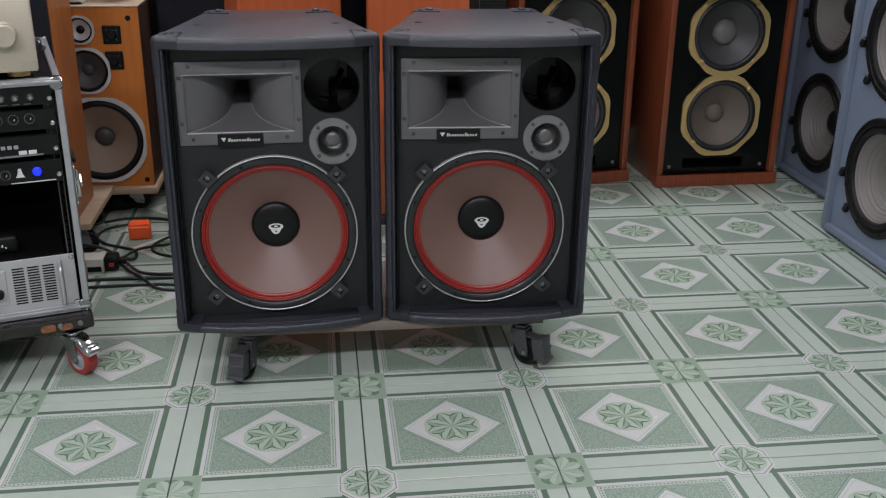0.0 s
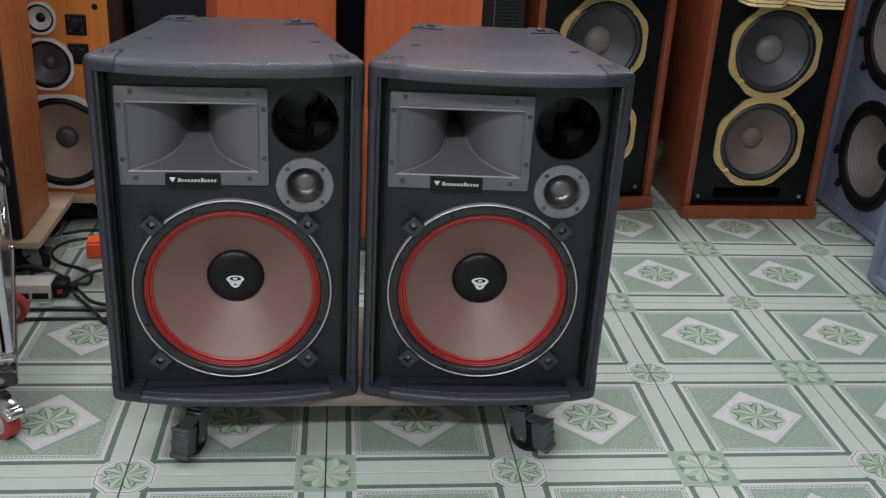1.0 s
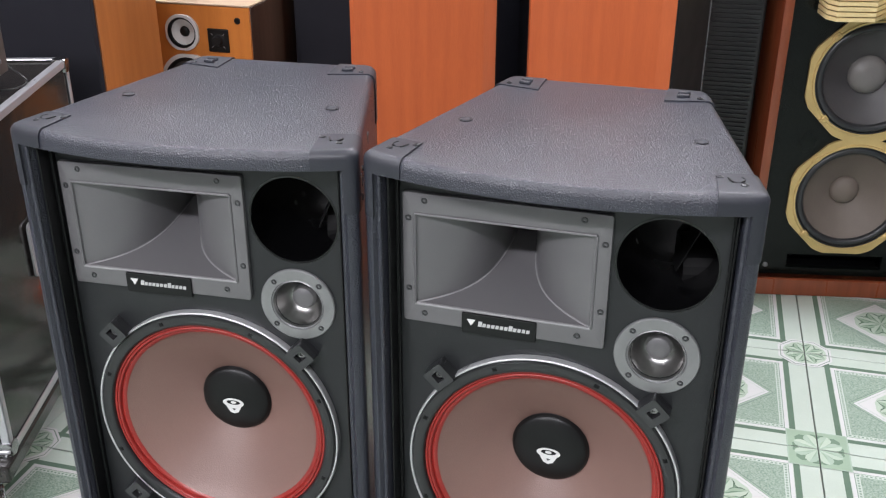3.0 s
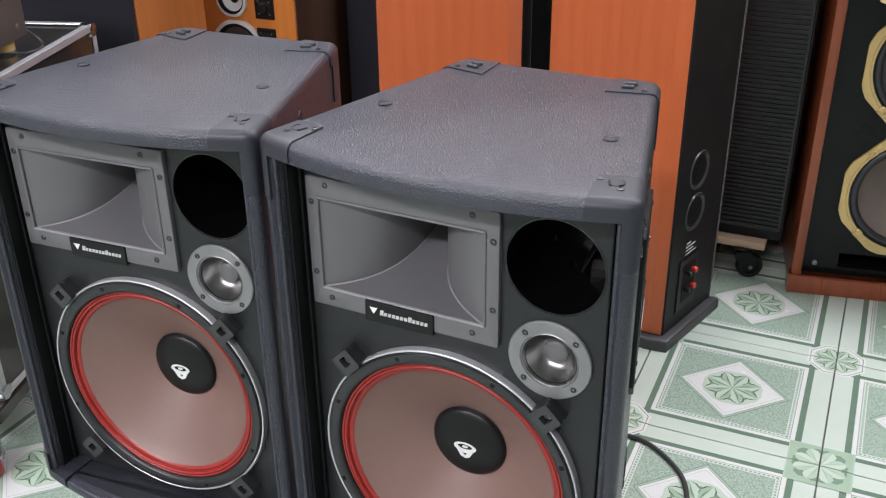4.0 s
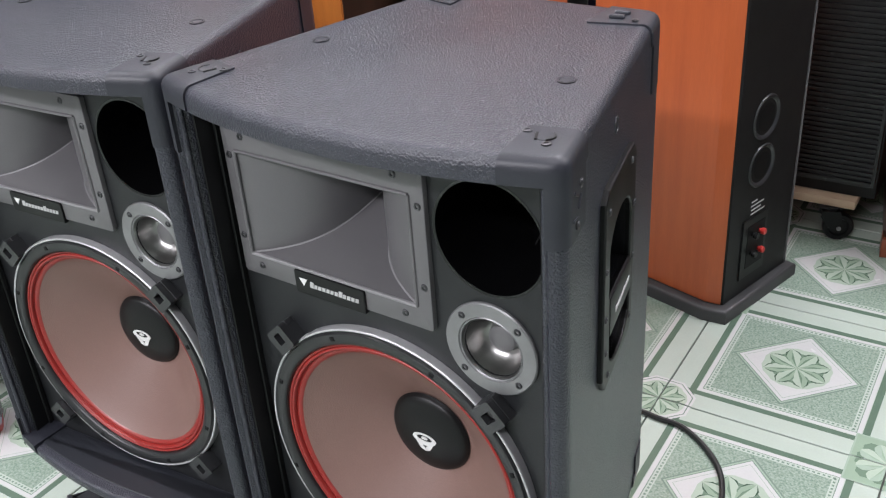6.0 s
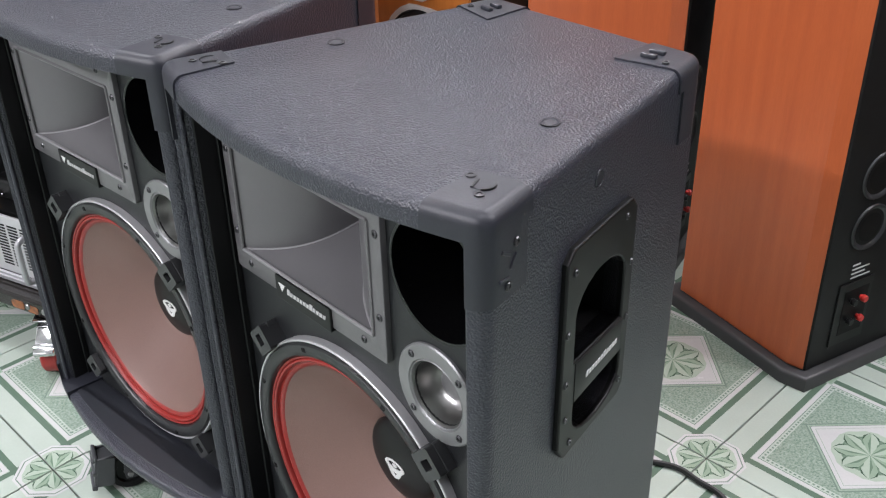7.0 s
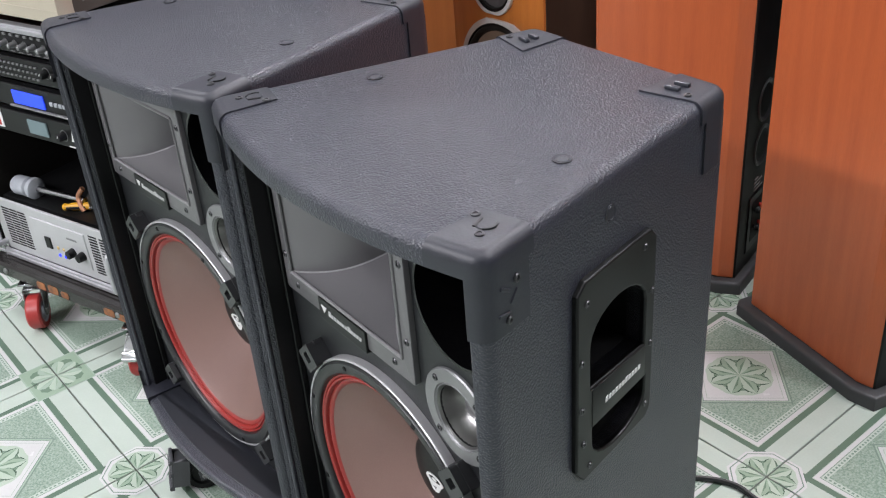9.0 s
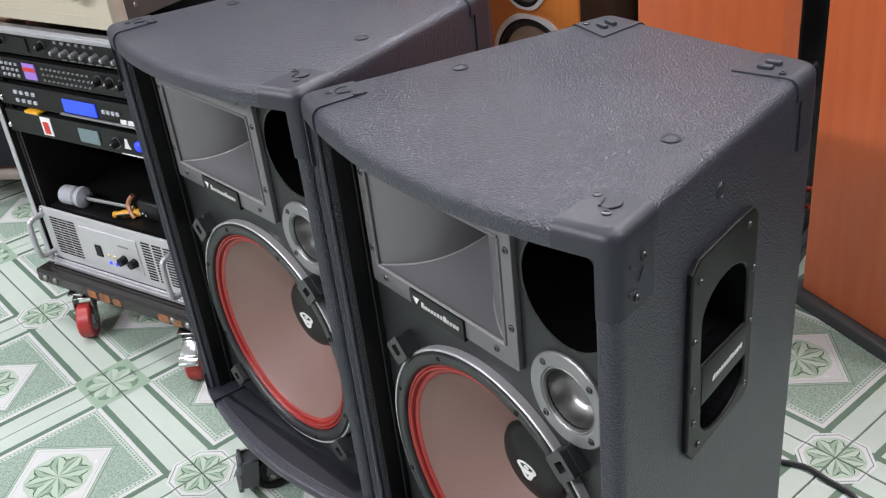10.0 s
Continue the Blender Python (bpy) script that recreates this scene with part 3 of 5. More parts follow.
    add(em, front_prism([(0.0055 * math.cos(a), 0.007 + 0.0026 * math.sin(a)) for a in [radians(30 * k) for k in range(12)]], -0.0006, 0.0004))
    add(em, plate([(-0.0155, -0.0005), (-0.008, -0.0140), (0.0, -0.0170), (0.008, -0.0140), (0.0155, -0.0005), (0.006, -0.0030), (-0.006, -0.0030)], [[(-0.0045, -0.0060), (0.0045, -0.0060), (0.0, -0.0115)]], -0.0006, 0.0004))
    part("emblem", moved(em, pose(wc, by + 0.0518, wz - 0.006, 2) @ Matrix.Diagonal((0.86, 1, 0.86, 1))), WHITE, wf, "white emblem")
    for k in range(8):
        a = radians(22.5 + 45 * k)
        part("gasket_notch", moved(box(-0.003, 0.003, -0.0152, -0.010, -0.0035, 0.0035, 0.001, 1), c @ pose(0.1825 * math.cos(a), 0, 0.1825 * math.sin(a), 0, -math.degrees(a), 0)), DEEP, wf)
    for k in range(4):
        a = radians(45 + 90 * k)
        q = c @ pose(0.203 * math.cos(a), 0, 0.203 * math.sin(a), 0, 90 - math.degrees(a), 0)
        body = plate(rrect(-0.0165, 0.0165, -0.012, 0.020, 0.003, 2), [rrect(-0.0062, 0.0062, -0.002, 0.013, 0.001, 1)], -0.0235, -0.014)
        add(body, box(-0.0165, 0.0165, -0.014, 0.0, 0.0125, 0.020, 0.001, 1))
        add(body, box(-0.0165, -0.0085, -0.014, 0.0, -0.0095, 0.013))
        add(body, box(0.0085, 0.0165, -0.014, 0.0, -0.0095, 0.013))
        part("clamp", moved(body, q), CLAMP, wf, "black plastic clamp")
        part("screw", moved(screw_front(0, 0, 0.005, 0.0062), q @ pose(0, -0.0140, 0)), SCREW_L, wf)
    # corners, plugs and the carrying handles
    for sg in (1, -1):
        for fr in (True, False):
            for up in (True, False):
                cc = part("corner", corner_cap(sg, fr, up), TRIM, s, "moulded grey plastic corner", True)
                if not up:
                    continue
                z = TALL + 0.002
                if fr:
                    for x, y in ((0.187, 0.041), (0.216, 0.022)):
                        part("screw", screw_up(sg * x, y, z + 0.0004, 0.0045), SCREW, cc)
                    part("boss", moved(lathe([(0, -0.0009), (0.0090, -0.0009), (0.0100, 0.0), (0.0100, 0.001), (0, 0.001)], 28), pose(sg * 0.207, 0.0365, z) @ pose(0, 0, 0, -90)), TRIM, cc, "", True)
                    # black inlays on the cap stand for the shade in its moulded holes
                    moon = [(0.0100 * math.cos(a), 0.0100 * math.sin(a)) for a in [radians(-60 + 12 * k) for k in range(11)]] + [(-0.0005 + 0.0088 * math.cos(a), 0.0088 * math.sin(a)) for a in [radians(55 - 11 * k) for k in range(11)]]
                    part("recess", moved(prism(moon if sg > 0 else [(-x, y) for x, y in reversed(moon)], 0.0, 0.0016), pose(sg * 0.207, 0.0365, z)), BLACK, cc, "raised black inlay standing for the shade in a moulded hole")
                    part("recess", moved(box(-0.0014, 0.0014, -0.0075, 0.0075, 0.0, 0.0016, 0.0004, 1), pose(sg * 0.200, 0.033, z, 0, 0, sg * 24)), BLACK, cc, "raised black inlay standing for the shade in a moulded hole")
                else:
                    for k in (-1, 1):
                        part("lug", moved(box(-0.009, 0.009, -0.0035, 0.0035, -0.001, 0.0045, 0.0018, 2), pose(sg * 0.119, 0.371 + 0.0075 * k, z, 0, 0, sg * 10)), TRIM, cc, "", True)
                    part("screw", screw_up(sg * 0.143, 0.360, z + 0.0012, 0.0040), SCREW, cc)
        plug = lathe([(0, -0.0010), (0.0062, -0.0010), (0.0070, 0.0002), (0.0078, -0.0010), (0.0088, -0.0010), (0.0094, 0.001), (0, 0.001)], 28)
        part("plug", moved(plug, pose(sg * 0.158, 0.168, TALL) @ pose(0, 0, 0, -90)), TRIM, s, "", True)
        part("plug_groove", moved(lathe([(0.0088, -0.0006), (0.0088, -0.0011), (0.0097, -0.0011), (0.0097, 0.0006)], 28), pose(sg * 0.158, 0.168, TALL) @ pose(0, 0, 0, -90)), BLACK, s, "dark groove round the plug")
        # frame on the side: u runs back along the panel, z up, facing out
        if sg > 0:
            ux, uy = Vector((BW - HW, DEPTH)).normalized()
            side = Matrix(((ux, -uy, 0, HW), (uy, ux, 0, 0), (0, 0, 1, 0), (0, 0, 0, 1)))
        else:
            ux, uy = Vector((BW - HW, -DEPTH)).normalized()
            q0 = Vector((-BW, DEPTH))
            side = Matrix(((ux, -uy, 0, q0.x), (uy, ux, 0, q0.y), (0, 0, 1, 0), (0, 0, 0, 1)))
        flip = (lambda u: u) if sg > 0 else (lambda u: math.hypot(HW - BW, DEPTH) - u)

        def hu(u):
            return 0.140 + (u - 0.166) * 0.95

        def hz(z):
            return 0.578 + (z - 0.554) * 0.90

        def shape(pts):
            q = [(flip(hu(u)), hz(z)) for u, z in pts]
            return q if sg > 0 else list(reversed(q))
        upper = [(0.174, 0.437), (0.284, 0.428), (0.284, 0.492)] + [(0.229 + 0.055 * math.cos(a), 0.492 + 0.038 * math.sin(a)) for a in [radians(18 * k) for k in range(1, 10)]] + [(0.174, 0.492)]
        lower = [(0.178, 0.378), (0.178, 0.354)] + [(0.233 - 0.055 * math.cos(a), 0.354 - 0.030 * math.sin(a)) for a in [radians(18 * k) for k in range(1, 10)]] + [(0.288, 0.354), (0.288, 0.378)]
        rim_o = [(0.162, 0.310), (0.292, 0.310), (0.304, 0.322), (0.304, 0.566), (0.292, 0.580), (0.256, 0.582), (0.164, 0.582), (0.150, 0.570), (0.147, 0.332)]
        ln = math.hypot(HW - BW, DEPTH)
        board = [(0.0898, 0.0178), (ln - 0.004, 0.0178), (ln - 0.004, TALL - RIM + 0.0002), (0.0898, TALL - RIM + 0.0002)]
        part("side_panel", moved(plate([(flip(u), z) for u, z in board], [shape(upper), shape(lower)], 0.0, 0.016), side), VINYL, s, "side covered in pebbled grey vinyl")
        hp = plate(shape(rim_o), [shape(upper), shape(lower)], -0.0065, 0.0005)
        bmesh.ops.bevel(hp, geom=[e for e in hp.edges if e.verts[0].co.y < -0.006 and e.verts[1].co.y < -0.006 and len(e.link_faces) == 2 and e.calc_face_angle(0) > 1.0], offset=0.0022, segments=2, profile=0.5, affect="EDGES")
        hd = part("handle", moved(hp, side), BLACK, s, "recessed black plastic carrying handle", False)
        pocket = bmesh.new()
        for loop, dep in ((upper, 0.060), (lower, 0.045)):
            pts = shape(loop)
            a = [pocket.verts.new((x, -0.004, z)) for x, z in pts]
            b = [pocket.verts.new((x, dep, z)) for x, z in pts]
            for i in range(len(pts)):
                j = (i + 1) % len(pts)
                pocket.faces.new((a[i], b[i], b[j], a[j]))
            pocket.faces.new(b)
        # pocket lined near-black, so that its shade is part of the colour
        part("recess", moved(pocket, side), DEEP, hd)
        part("grip", moved(front_prism(shape([(0.176, 0.380), (0.286, 0.380), (0.286, 0.426), (0.176, 0.434)]), -0.0078, 0.006, 0.002), side), BLACK, hd, "", True)
        for i in range(11):
            u = 0.200 + i * 0.0068
            part("mark", moved(front_prism(shape([(u, 0.400), (u + 0.0044, 0.400), (u + 0.0052, 0.406 + (0.002 if i in (0, 6) else 0)), (u + 0.001, 0.406)]), -0.0085, -0.007), side), WHITE, hd)
        for u, z in ((0.166, 0.554), (0.278, 0.564), (0.157, 0.482), (0.297, 0.497), (0.157, 0.417), (0.297, 0.422), (0.160, 0.367), (0.290, 0.334), (0.172, 0.327)):
            part("screw", moved(screw_front(flip(hu(u)), -0.0070, hz(z), 0.0040), side), SCREW, hd)
        for u, z, tn in ((0.024, TALL - 0.040, 30), (0.036, TALL - 0.052, -50), (0.022, TALL - 0.064, 10)):
            part("corner_mark", moved(moved(box(-0.0075, 0.0075, -0.0030, 0.001, -0.0018, 0.0018, 0.0006, 1), pose(flip(u), 0, z, 0, tn, 0)), side), TRIM, s)
        part("screw", moved(screw_front(flip(0.040), -0.0026, TALL - 0.036, 0.0045), side), SCREW, s)
        part("screw", moved(screw_front(flip(0.028), -0.0026, TALL - 0.072, 0.0045), side), SCREW, s)
        part("plug", moved(moved(lathe([(0, -0.0008), (0.0062, -0.0008), (0.0070, 0.0002), (0.0078, -0.0010), (0.0088, -0.0010), (0.0094, 0.001), (0, 0.001)], 28), pose(flip(0.190), 0, 0.650)), side), TRIM, s, "", True)
    return s


def caster(parent, x, y, turn, tall=0.102, r=0.034, tyre=BLACK_SOFT, brake=None, w=0.026, metal=STEEL, label="swivel caster"):
    """A swivel caster whose plate touches z = tall, trailing by its turn."""
    off = 0.022
    fork = bmesh.new()
    for s in (-1, 1):
        add(fork, moved(prism([(-0.022, tall - 0.016), (0.016, tall - 0.016), (0.020, tall - 0.030), (0.006 - off + 0.008, r - 0.010), (-off - 0.008, r - 0.010), (-off - 0.010, r + 0.006)], -0.0013, 0.0013, 0.0005, 1), pose(s * (w / 2 + 0.004), 0, 0) @ Matrix(((0, 0, 1, 0), (1, 0, 0, 0), (0, 1, 0, 0), (0, 0, 0, 1)))))
    add(fork, box(-w / 2 - 0.005, w / 2 + 0.005, -0.022, 0.018, tall - 0.019, tall - 0.015, 0.001, 1))
    e = part("caster", fork, metal, parent, label, True)
    e.location, e.rotation_euler = (x, y, 0), (0, 0, radians(turn))
    top = joined(box(-0.026, 0.026, -0.026, 0.026, tall - 0.004, tall, 0.001, 1), moved(lathe([(0, 0), (0.017, 0), (0.020, 0.006), (0.017, 0.012), (0, 0.012)], 20), pose(0, 0, tall - 0.004) @ pose(0, 0, 0, -90)))
    part("swivel", top, metal, e, "", True)
    ax = pose(0, -off, r) @ pose(0, 0, 0, 0, 0, 90)
    part("tyre", moved(lathe([(r * 0.66, -w / 2), (r * 0.92, -w / 2), (r, -w / 2 + 0.004), (r, w / 2 - 0.004), (r * 0.92, w / 2), (r * 0.66, w / 2)], 36, True), ax), tyre, e, "", True)
    part("hub", moved(lathe([(0, -w / 2 - 0.001), (r * 0.25, -w / 2 - 0.001), (r * 0.3, -w / 2 + 0.004), (r * 0.6, -w / 2 + 0.004), (r * 0.66, -w / 2), (r * 0.66, w / 2), (r * 0.6, w / 2 - 0.004), (r * 0.3, w / 2 - 0.004), (r * 0.25, w / 2 + 0.001), (0, w / 2 + 0.001)], 28), ax), GREYPLASTIC if tyre is REDWHEEL else BLACK, e, "", True)
    part("axle", moved(disc(0.005, -w / 2 - 0.009, w / 2 + 0.009, 10, 0.001), ax), SCREW_L, e)
    if brake is CASTERGREY:
        plate_ = joined(box(-0.019, 0.019, -0.002, 0.002, -0.046, 0.016, 0.0015, 2), box(-0.021, 0.021, -0.006, 0.003, -0.050, -0.040, 0.002, 2), box(-0.020, 0.020, -0.005, 0.002, -0.020, -0.012, 0.002, 2), box(-0.020, 0.020, -0.005, 0.002, 0.008, 0.017, 0.002, 2),
                        box(-0.0195, -0.0168, 0.001, 0.030, -0.044, 0.014, 0.001, 1), box(0.0168, 0.0195, 0.001, 0.030, -0.044, 0.014, 0.001, 1))
        moved(plate_, pose(0, -off - r - 0.014, r + 0.034, -10))
        add(plate_, moved(box(-0.015, 0.015, -0.052, 0.010, -0.002, 0.002, 0.001, 1), pose(0, -off - 0.004, r + 0.045, 6)))
        part("brake", plate_, brake, e, "grey stamped brake pedal", True)
    elif brake:
        pedal = joined(box(-0.017, 0.017, -0.034, 0.012, -0.002, 0.002, 0.0015, 2), box(-0.020, 0.020, -0.046, -0.030, -0.010, 0.004, 0.003, 3), box(-0.018, -0.0155, -0.032, 0.012, -0.014, 0.0), box(0.0155, 0.018, -0.032, 0.012, -0.014, 0.0), box(-0.020, 0.020, -0.032, -0.024, -0.003, 0.005, 0.002, 2))
        moved(pedal, pose(0, -off - 0.016, r + 0.052, 30))
        part("brake", pedal, brake, e, "", True)
    return e


BASE = 0.138
dolly = thing("dolly", pose(0.108, 2.335, 0), "low wooden dolly on black swivel casters under both loudspeakers", "dolly")
part("board", box(-0.392, 0.392, -0.200, 0.200, 0.112, 0.1370, 0.003), GREYPLY, dolly, "worn grey plywood board", True)
for cx_, cy_, tn in ((-0.3385, -0.173, -22), (0.339, -0.178, 50), (-0.33, 0.15, 20), (0.33, 0.15, -40)):
    caster(dolly, cx_, cy_, tn, 0.112, 0.036, BLACK_SOFT, CASTERGREY if cy_ < 0 else None, 0.026, CASTERGREY)
left_speaker = pa_speaker(pose(-0.1455, 2.132, BASE, 0, 0, 2.0), "grey vinyl loudspeaker with red-rimmed woofer beside its twin")
right_speaker = copy_thing(left_speaker, pose(0.3515, 2.130, BASE, 0, 0, -2.6))
tagged(right_speaker, "grey vinyl loudspeaker with red-rimmed woofer and black side handle")

# ---------------------------------------------------------------- flight case with rack equipment
RX, RY, RYAW = -0.614, 2.248, 16.7
CW, CD, CZ0, CZ1 = 0.512, 0.612, 0.152, 0.726
CASE_M = pose(RX, RY, 0, 0, 0, RYAW)                   # x runs from -CW to 0, y back, at the front right corner
RW = 0.530
RACK_M = CASE_M @ pose(0, 0, -0.015) @ Matrix.Diagonal((CW / RW, 1, 1, 1))   # the rack inside it
case = thing("flight_case", CASE_M, "black flight case with aluminium edges on red-wheeled casters, open in front", "flight case")
for nm, b in (("side", box(-CW + 0.004, -CW + 0.014, 0.006, CD - 0.006, CZ0 + 0.006, CZ1 - 0.006)), ("side", box(-0.014, -0.004, 0.006, CD - 0.006, CZ0 + 0.006, CZ1 - 0.006)),
              ("top", box(-CW + 0.0142, -0.0142, 0.006, CD - 0.006, CZ1 - 0.016, CZ1 - 0.005)), ("bottom", box(-CW + 0.0142, -0.0142, 0.006, CD - 0.006, CZ0 + 0.005, CZ0 + 0.016)),
              ("back", box(-CW + 0.0142, -0.0142, CD - 0.014, CD - 0.006, CZ0 + 0.0165, CZ1 - 0.0165))):
    part(nm + "_panel", b, CASE, case, "glossy black laminate panel")


w_, t_ = 0.016, 0.004
for x in (-CW, 0.0):
    s_ = 1 if x < -0.1 else -1
    xs = sorted((x, x + s_ * w_))
    xt = sorted((x, x + s_ * t_))
    for y in (0.0, CD):
        d_ = 1 if y == 0 else -1
        ys, yt = sorted((y, y + d_ * w_)), sorted((y, y + d_ * t_))
        part("edge", joined(box(xs[0], xs[1], yt[0], yt[1], CZ0, CZ1, 0.0015, 1), box(xt[0], xt[1], ys[0], ys[1], CZ0, CZ1, 0.0015, 1)), ALU, case, "aluminium edge profile")
    for z in (CZ0, CZ1):
        k_ = 1 if z == CZ0 else -1
        zs, zt = sorted((z, z + k_ * w_)), sorted((z, z + k_ * t_))
        part("edge", joined(box(xs[0], xs[1], 0.002, CD - 0.002, zt[0], zt[1], 0.0015, 1), box(xt[0], xt[1], 0.002, CD - 0.002, zs[0], zs[1], 0.0015, 1)), ALU, case, "aluminium edge profile")
for z in (CZ0, CZ1):
    k_ = 1 if z == CZ0 else -1
    for y in (0.0, CD):
        d_ = 1 if y == 0 else -1
        ys, yt = sorted((y, y + d_ * w_)), sorted((y - d_ * 0.002, y + d_ * t_))
        zs, zt = sorted((z, z + k_ * (w_ if z == CZ1 else w_ + 0.004))), sorted((z, z + k_ * t_))
        part("edge", joined(box(-CW + 0.002, -0.002, ys[0], ys[1], zt[0], zt[1], 0.0015, 1), box(-CW + 0.002, -0.002, yt[0], yt[1], zs[0], zs[1], 0.0015, 1), box(-CW + 0.002, -0.002, yt[0] - 0.003 if d_ > 0 else yt[0], yt[1] if d_ > 0 else yt[1] + 0.003, (zs[0] + zs[1]) / 2 - 0.003, (zs[0] + zs[1]) / 2 + 0.003, 0.001, 1)), ALU, case, "aluminium edge profile")
for x in (-CW, 0.0):
    for y in (0.0, CD):
        for z in (CZ0, CZ1):
            ball = bmesh.new()
            bmesh.ops.create_icosphere(ball, subdivisions=3, radius=0.0205)
            for v in ball.verts:
                v.co = Vector([max(-0.0145, min(0.0145, c)) for c in v.co])
            part("ball_corner", moved(ball, pose(x + (0.012 if x < -0.1 else -0.012), y + (0.012 if y == 0 else -0.012), z + (0.013 if z == CZ0 else -0.013))), STEEL, case, "steel ball corner", True)
# side handle, latches and rack strips
hx = bmesh.new()
add(hx, moved(plate(rrect(-0.075, 0.075, -0.055, 0.055, 0.010), [rrect(-0.052, 0.052, -0.034, 0.034, 0.006)], -0.004, 0.0), pose(0, 0.315, 0.445, 0, 0, 90)))
part("handle_frame", hx, ALU, case, "chromed handle plate on the side", True)
part("handle_dish", moved(joined(box(-0.053, 0.053, 0.0015, 0.003, -0.035, 0.035)), pose(-0.003, 0.315, 0.445, 0, 0, 90)), DEEP, case)
part("handle_grip", moved(tube(smooth_path([(-0.046, -0.004, 0.030), (-0.046, -0.016, 0.012), (0, -0.018, 0.006), (0.046, -0.016, 0.012), (0.046, -0.004, 0.030)], 6), 0.006, 10), pose(0, 0.315, 0.445, 0, 0, 90)), BLACK_SOFT, case, "", True)
yy = 0.012
lt = joined(box(0.0, 0.004, yy - 0.022, yy + 0.026, 0.425, 0.520, 0.0015, 1), box(0.004, 0.012, yy - 0.012, yy + 0.014, 0.440, 0.505, 0.003, 2), moved(box(-0.003, 0.003, -0.018, 0.018, -0.006, 0.006, 0.002, 1), pose(0.015, yy, 0.478, 20, 0, 0)))
part("latch", lt, CHROME, case, "butterfly latch", True)
for xx in (-CW + 0.022, -0.036):
    st = plate([(xx, CZ0 + 0.02), (xx + 0.014, CZ0 + 0.02), (xx + 0.014, CZ1 - 0.02), (xx, CZ1 - 0.02)], [[(xx + 0.003, z), (xx + 0.011, z), (xx + 0.011, z + 0.010), (xx + 0.003, z + 0.010)] for z in [CZ0 + 0.035 + 0.0158 * k for k in range(33)]], 0.014, 0.016)
    part("rack_strip", st, RACKGREY, case, "punched black rack strip")
# castor board with worn orange lettering left as plain patches
part("base_board", moved(box(-CW - 0.014, 0.002, -0.034, CD - 0.004, 0.116, 0.1505, 0.006), pose(0, 0, 0)), CASE, case, "dark board with worn orange paint")
PATCH = surface("worn_orange_paint", (0.34, 0.12, 0.035), 0.6, 0, (0.10, 0.05, 0.03), 60, 0.6, 200, 0.2)
for px0, wd, hh in ((-0.345, 0.030, 0.018), (-0.305, 0.034, 0.020), (-0.262, 0.026, 0.016), (-0.120, 0.034, 0.018), (-0.078, 0.030, 0.016)):
    part("paint_patch", front_prism(rrect(px0, px0 + wd, 0.122, 0.122 + hh, 0.006), -0.0352, -0.0320), PATCH, case)
for px0 in (-CW + 0.020, -CW + 0.055, -0.075, -0.030):
    part("bolt", moved(disc(0.007, -0.038, -0.033, 14, 0.002), pose(px0, 0, 0.134)), SCREW_L, case)
for cx_, cy_, tn in ((-0.048, -0.014, 33), (-CW + 0.105, -0.010, 40), (-0.039, 0.509, 75), (-CW + 0.06, CD - 0.09, 20)):
    caster(case, cx_, cy_, tn, 0.114, 0.041, REDWHEEL, CHROME if cx_ > -0.1 and cy_ < 0.05 else None, 0.032, STEEL, "swivel caster with a red tyre")


def rack_unit(z0, z1, label, kind, knobs=(), depth=0.30, mat=BLACK, name="rack_unit"):
    u = thing(name, RACK_M, label, "audio device", "rack equipment")
    part("chassis", box(-RW + 0.046, -0.046, 0.022, depth, z0 + 0.001, z1 - 0.001), BLACK, u)
    part("front_panel", box(-RW + 0.024, -0.024, 0.006, 0.0125, z0 + 0.0007, z1 - 0.0007, 0.001, 1), mat, u, "front panel")
    for xx in (-RW + 0.031, -0.031):
        for zz in ((z0 + 0.008, z1 - 0.008) if z1 - z0 > 0.1 else ((z0 + z1) / 2 - 0.010,)):
            part("rack_screw", moved(disc(0.0062, 0.001, 0.007, 16, 0.002), pose(xx, 0, zz)), CHROME, u)
    for x, dz, r, m in knobs:
        part("knob_scale", moved(lathe([(r * 1.18, 0.0058), (r * 1.18, 0.0052), (r * 1.30, 0.0052), (r * 1.30, 0.0058)], 24, True), pose(x, 0, (z0 + z1) / 2 + dz)), FLANGE, u)
        part("pointer", moved(box(-0.0007, 0.0007, -0.0112, -0.0098, r * 0.15, r * 0.72), pose(x, 0, (z0 + z1) / 2 + dz, 0, 35, 0)), WHITE, u)
        part("knob", moved(lathe([(0, -0.010), (r * 0.75, -0.010), (r * 0.85, -0.008), (r, 0.006), (0, 0.006)], 20), pose(x, 0, (z0 + z1) / 2 + dz)), m, u, "", True)
    return u


def buttons(u, xs, z, w, h, m, name="button"):
    for x in xs:
        part(name, box(x - w / 2, x + w / 2, 0.0025, 0.0065, z - h / 2, z + h / 2, 0.0008, 1), m, u)


U1, U2, U3, U4 = (0.680, 0.728), (0.623, 0.671), (0.563, 0.612), (0.500, 0.552)
rack_top = rack_unit(*U1, "black mixer amplifier with two rows of knobs in the rack", "", [(x, 0.002, 0.008, BLACK) for x in (-0.470, -0.435, -0.300)] + [(x, -0.004, 0.0060, FLANGE) for x in (-0.255, -0.225, -0.195, -0.165, -0.135, -0.105, -0.072)])
buttons(rack_top, [-0.250 + 0.022 * k for k in range(6)], 0.718, 0.010, 0.005, FLANGE)
buttons(rack_top, [-0.235 + 0.026 * k for k in range(7)], 0.685, 0.016, 0.0016, FLANGE, "printed_line")
part("display", box(-0.400, -0.345, 0.0030, 0.0065, 0.690, 0.718, 0.001, 1), BLACK, rack_top, "dark display window")
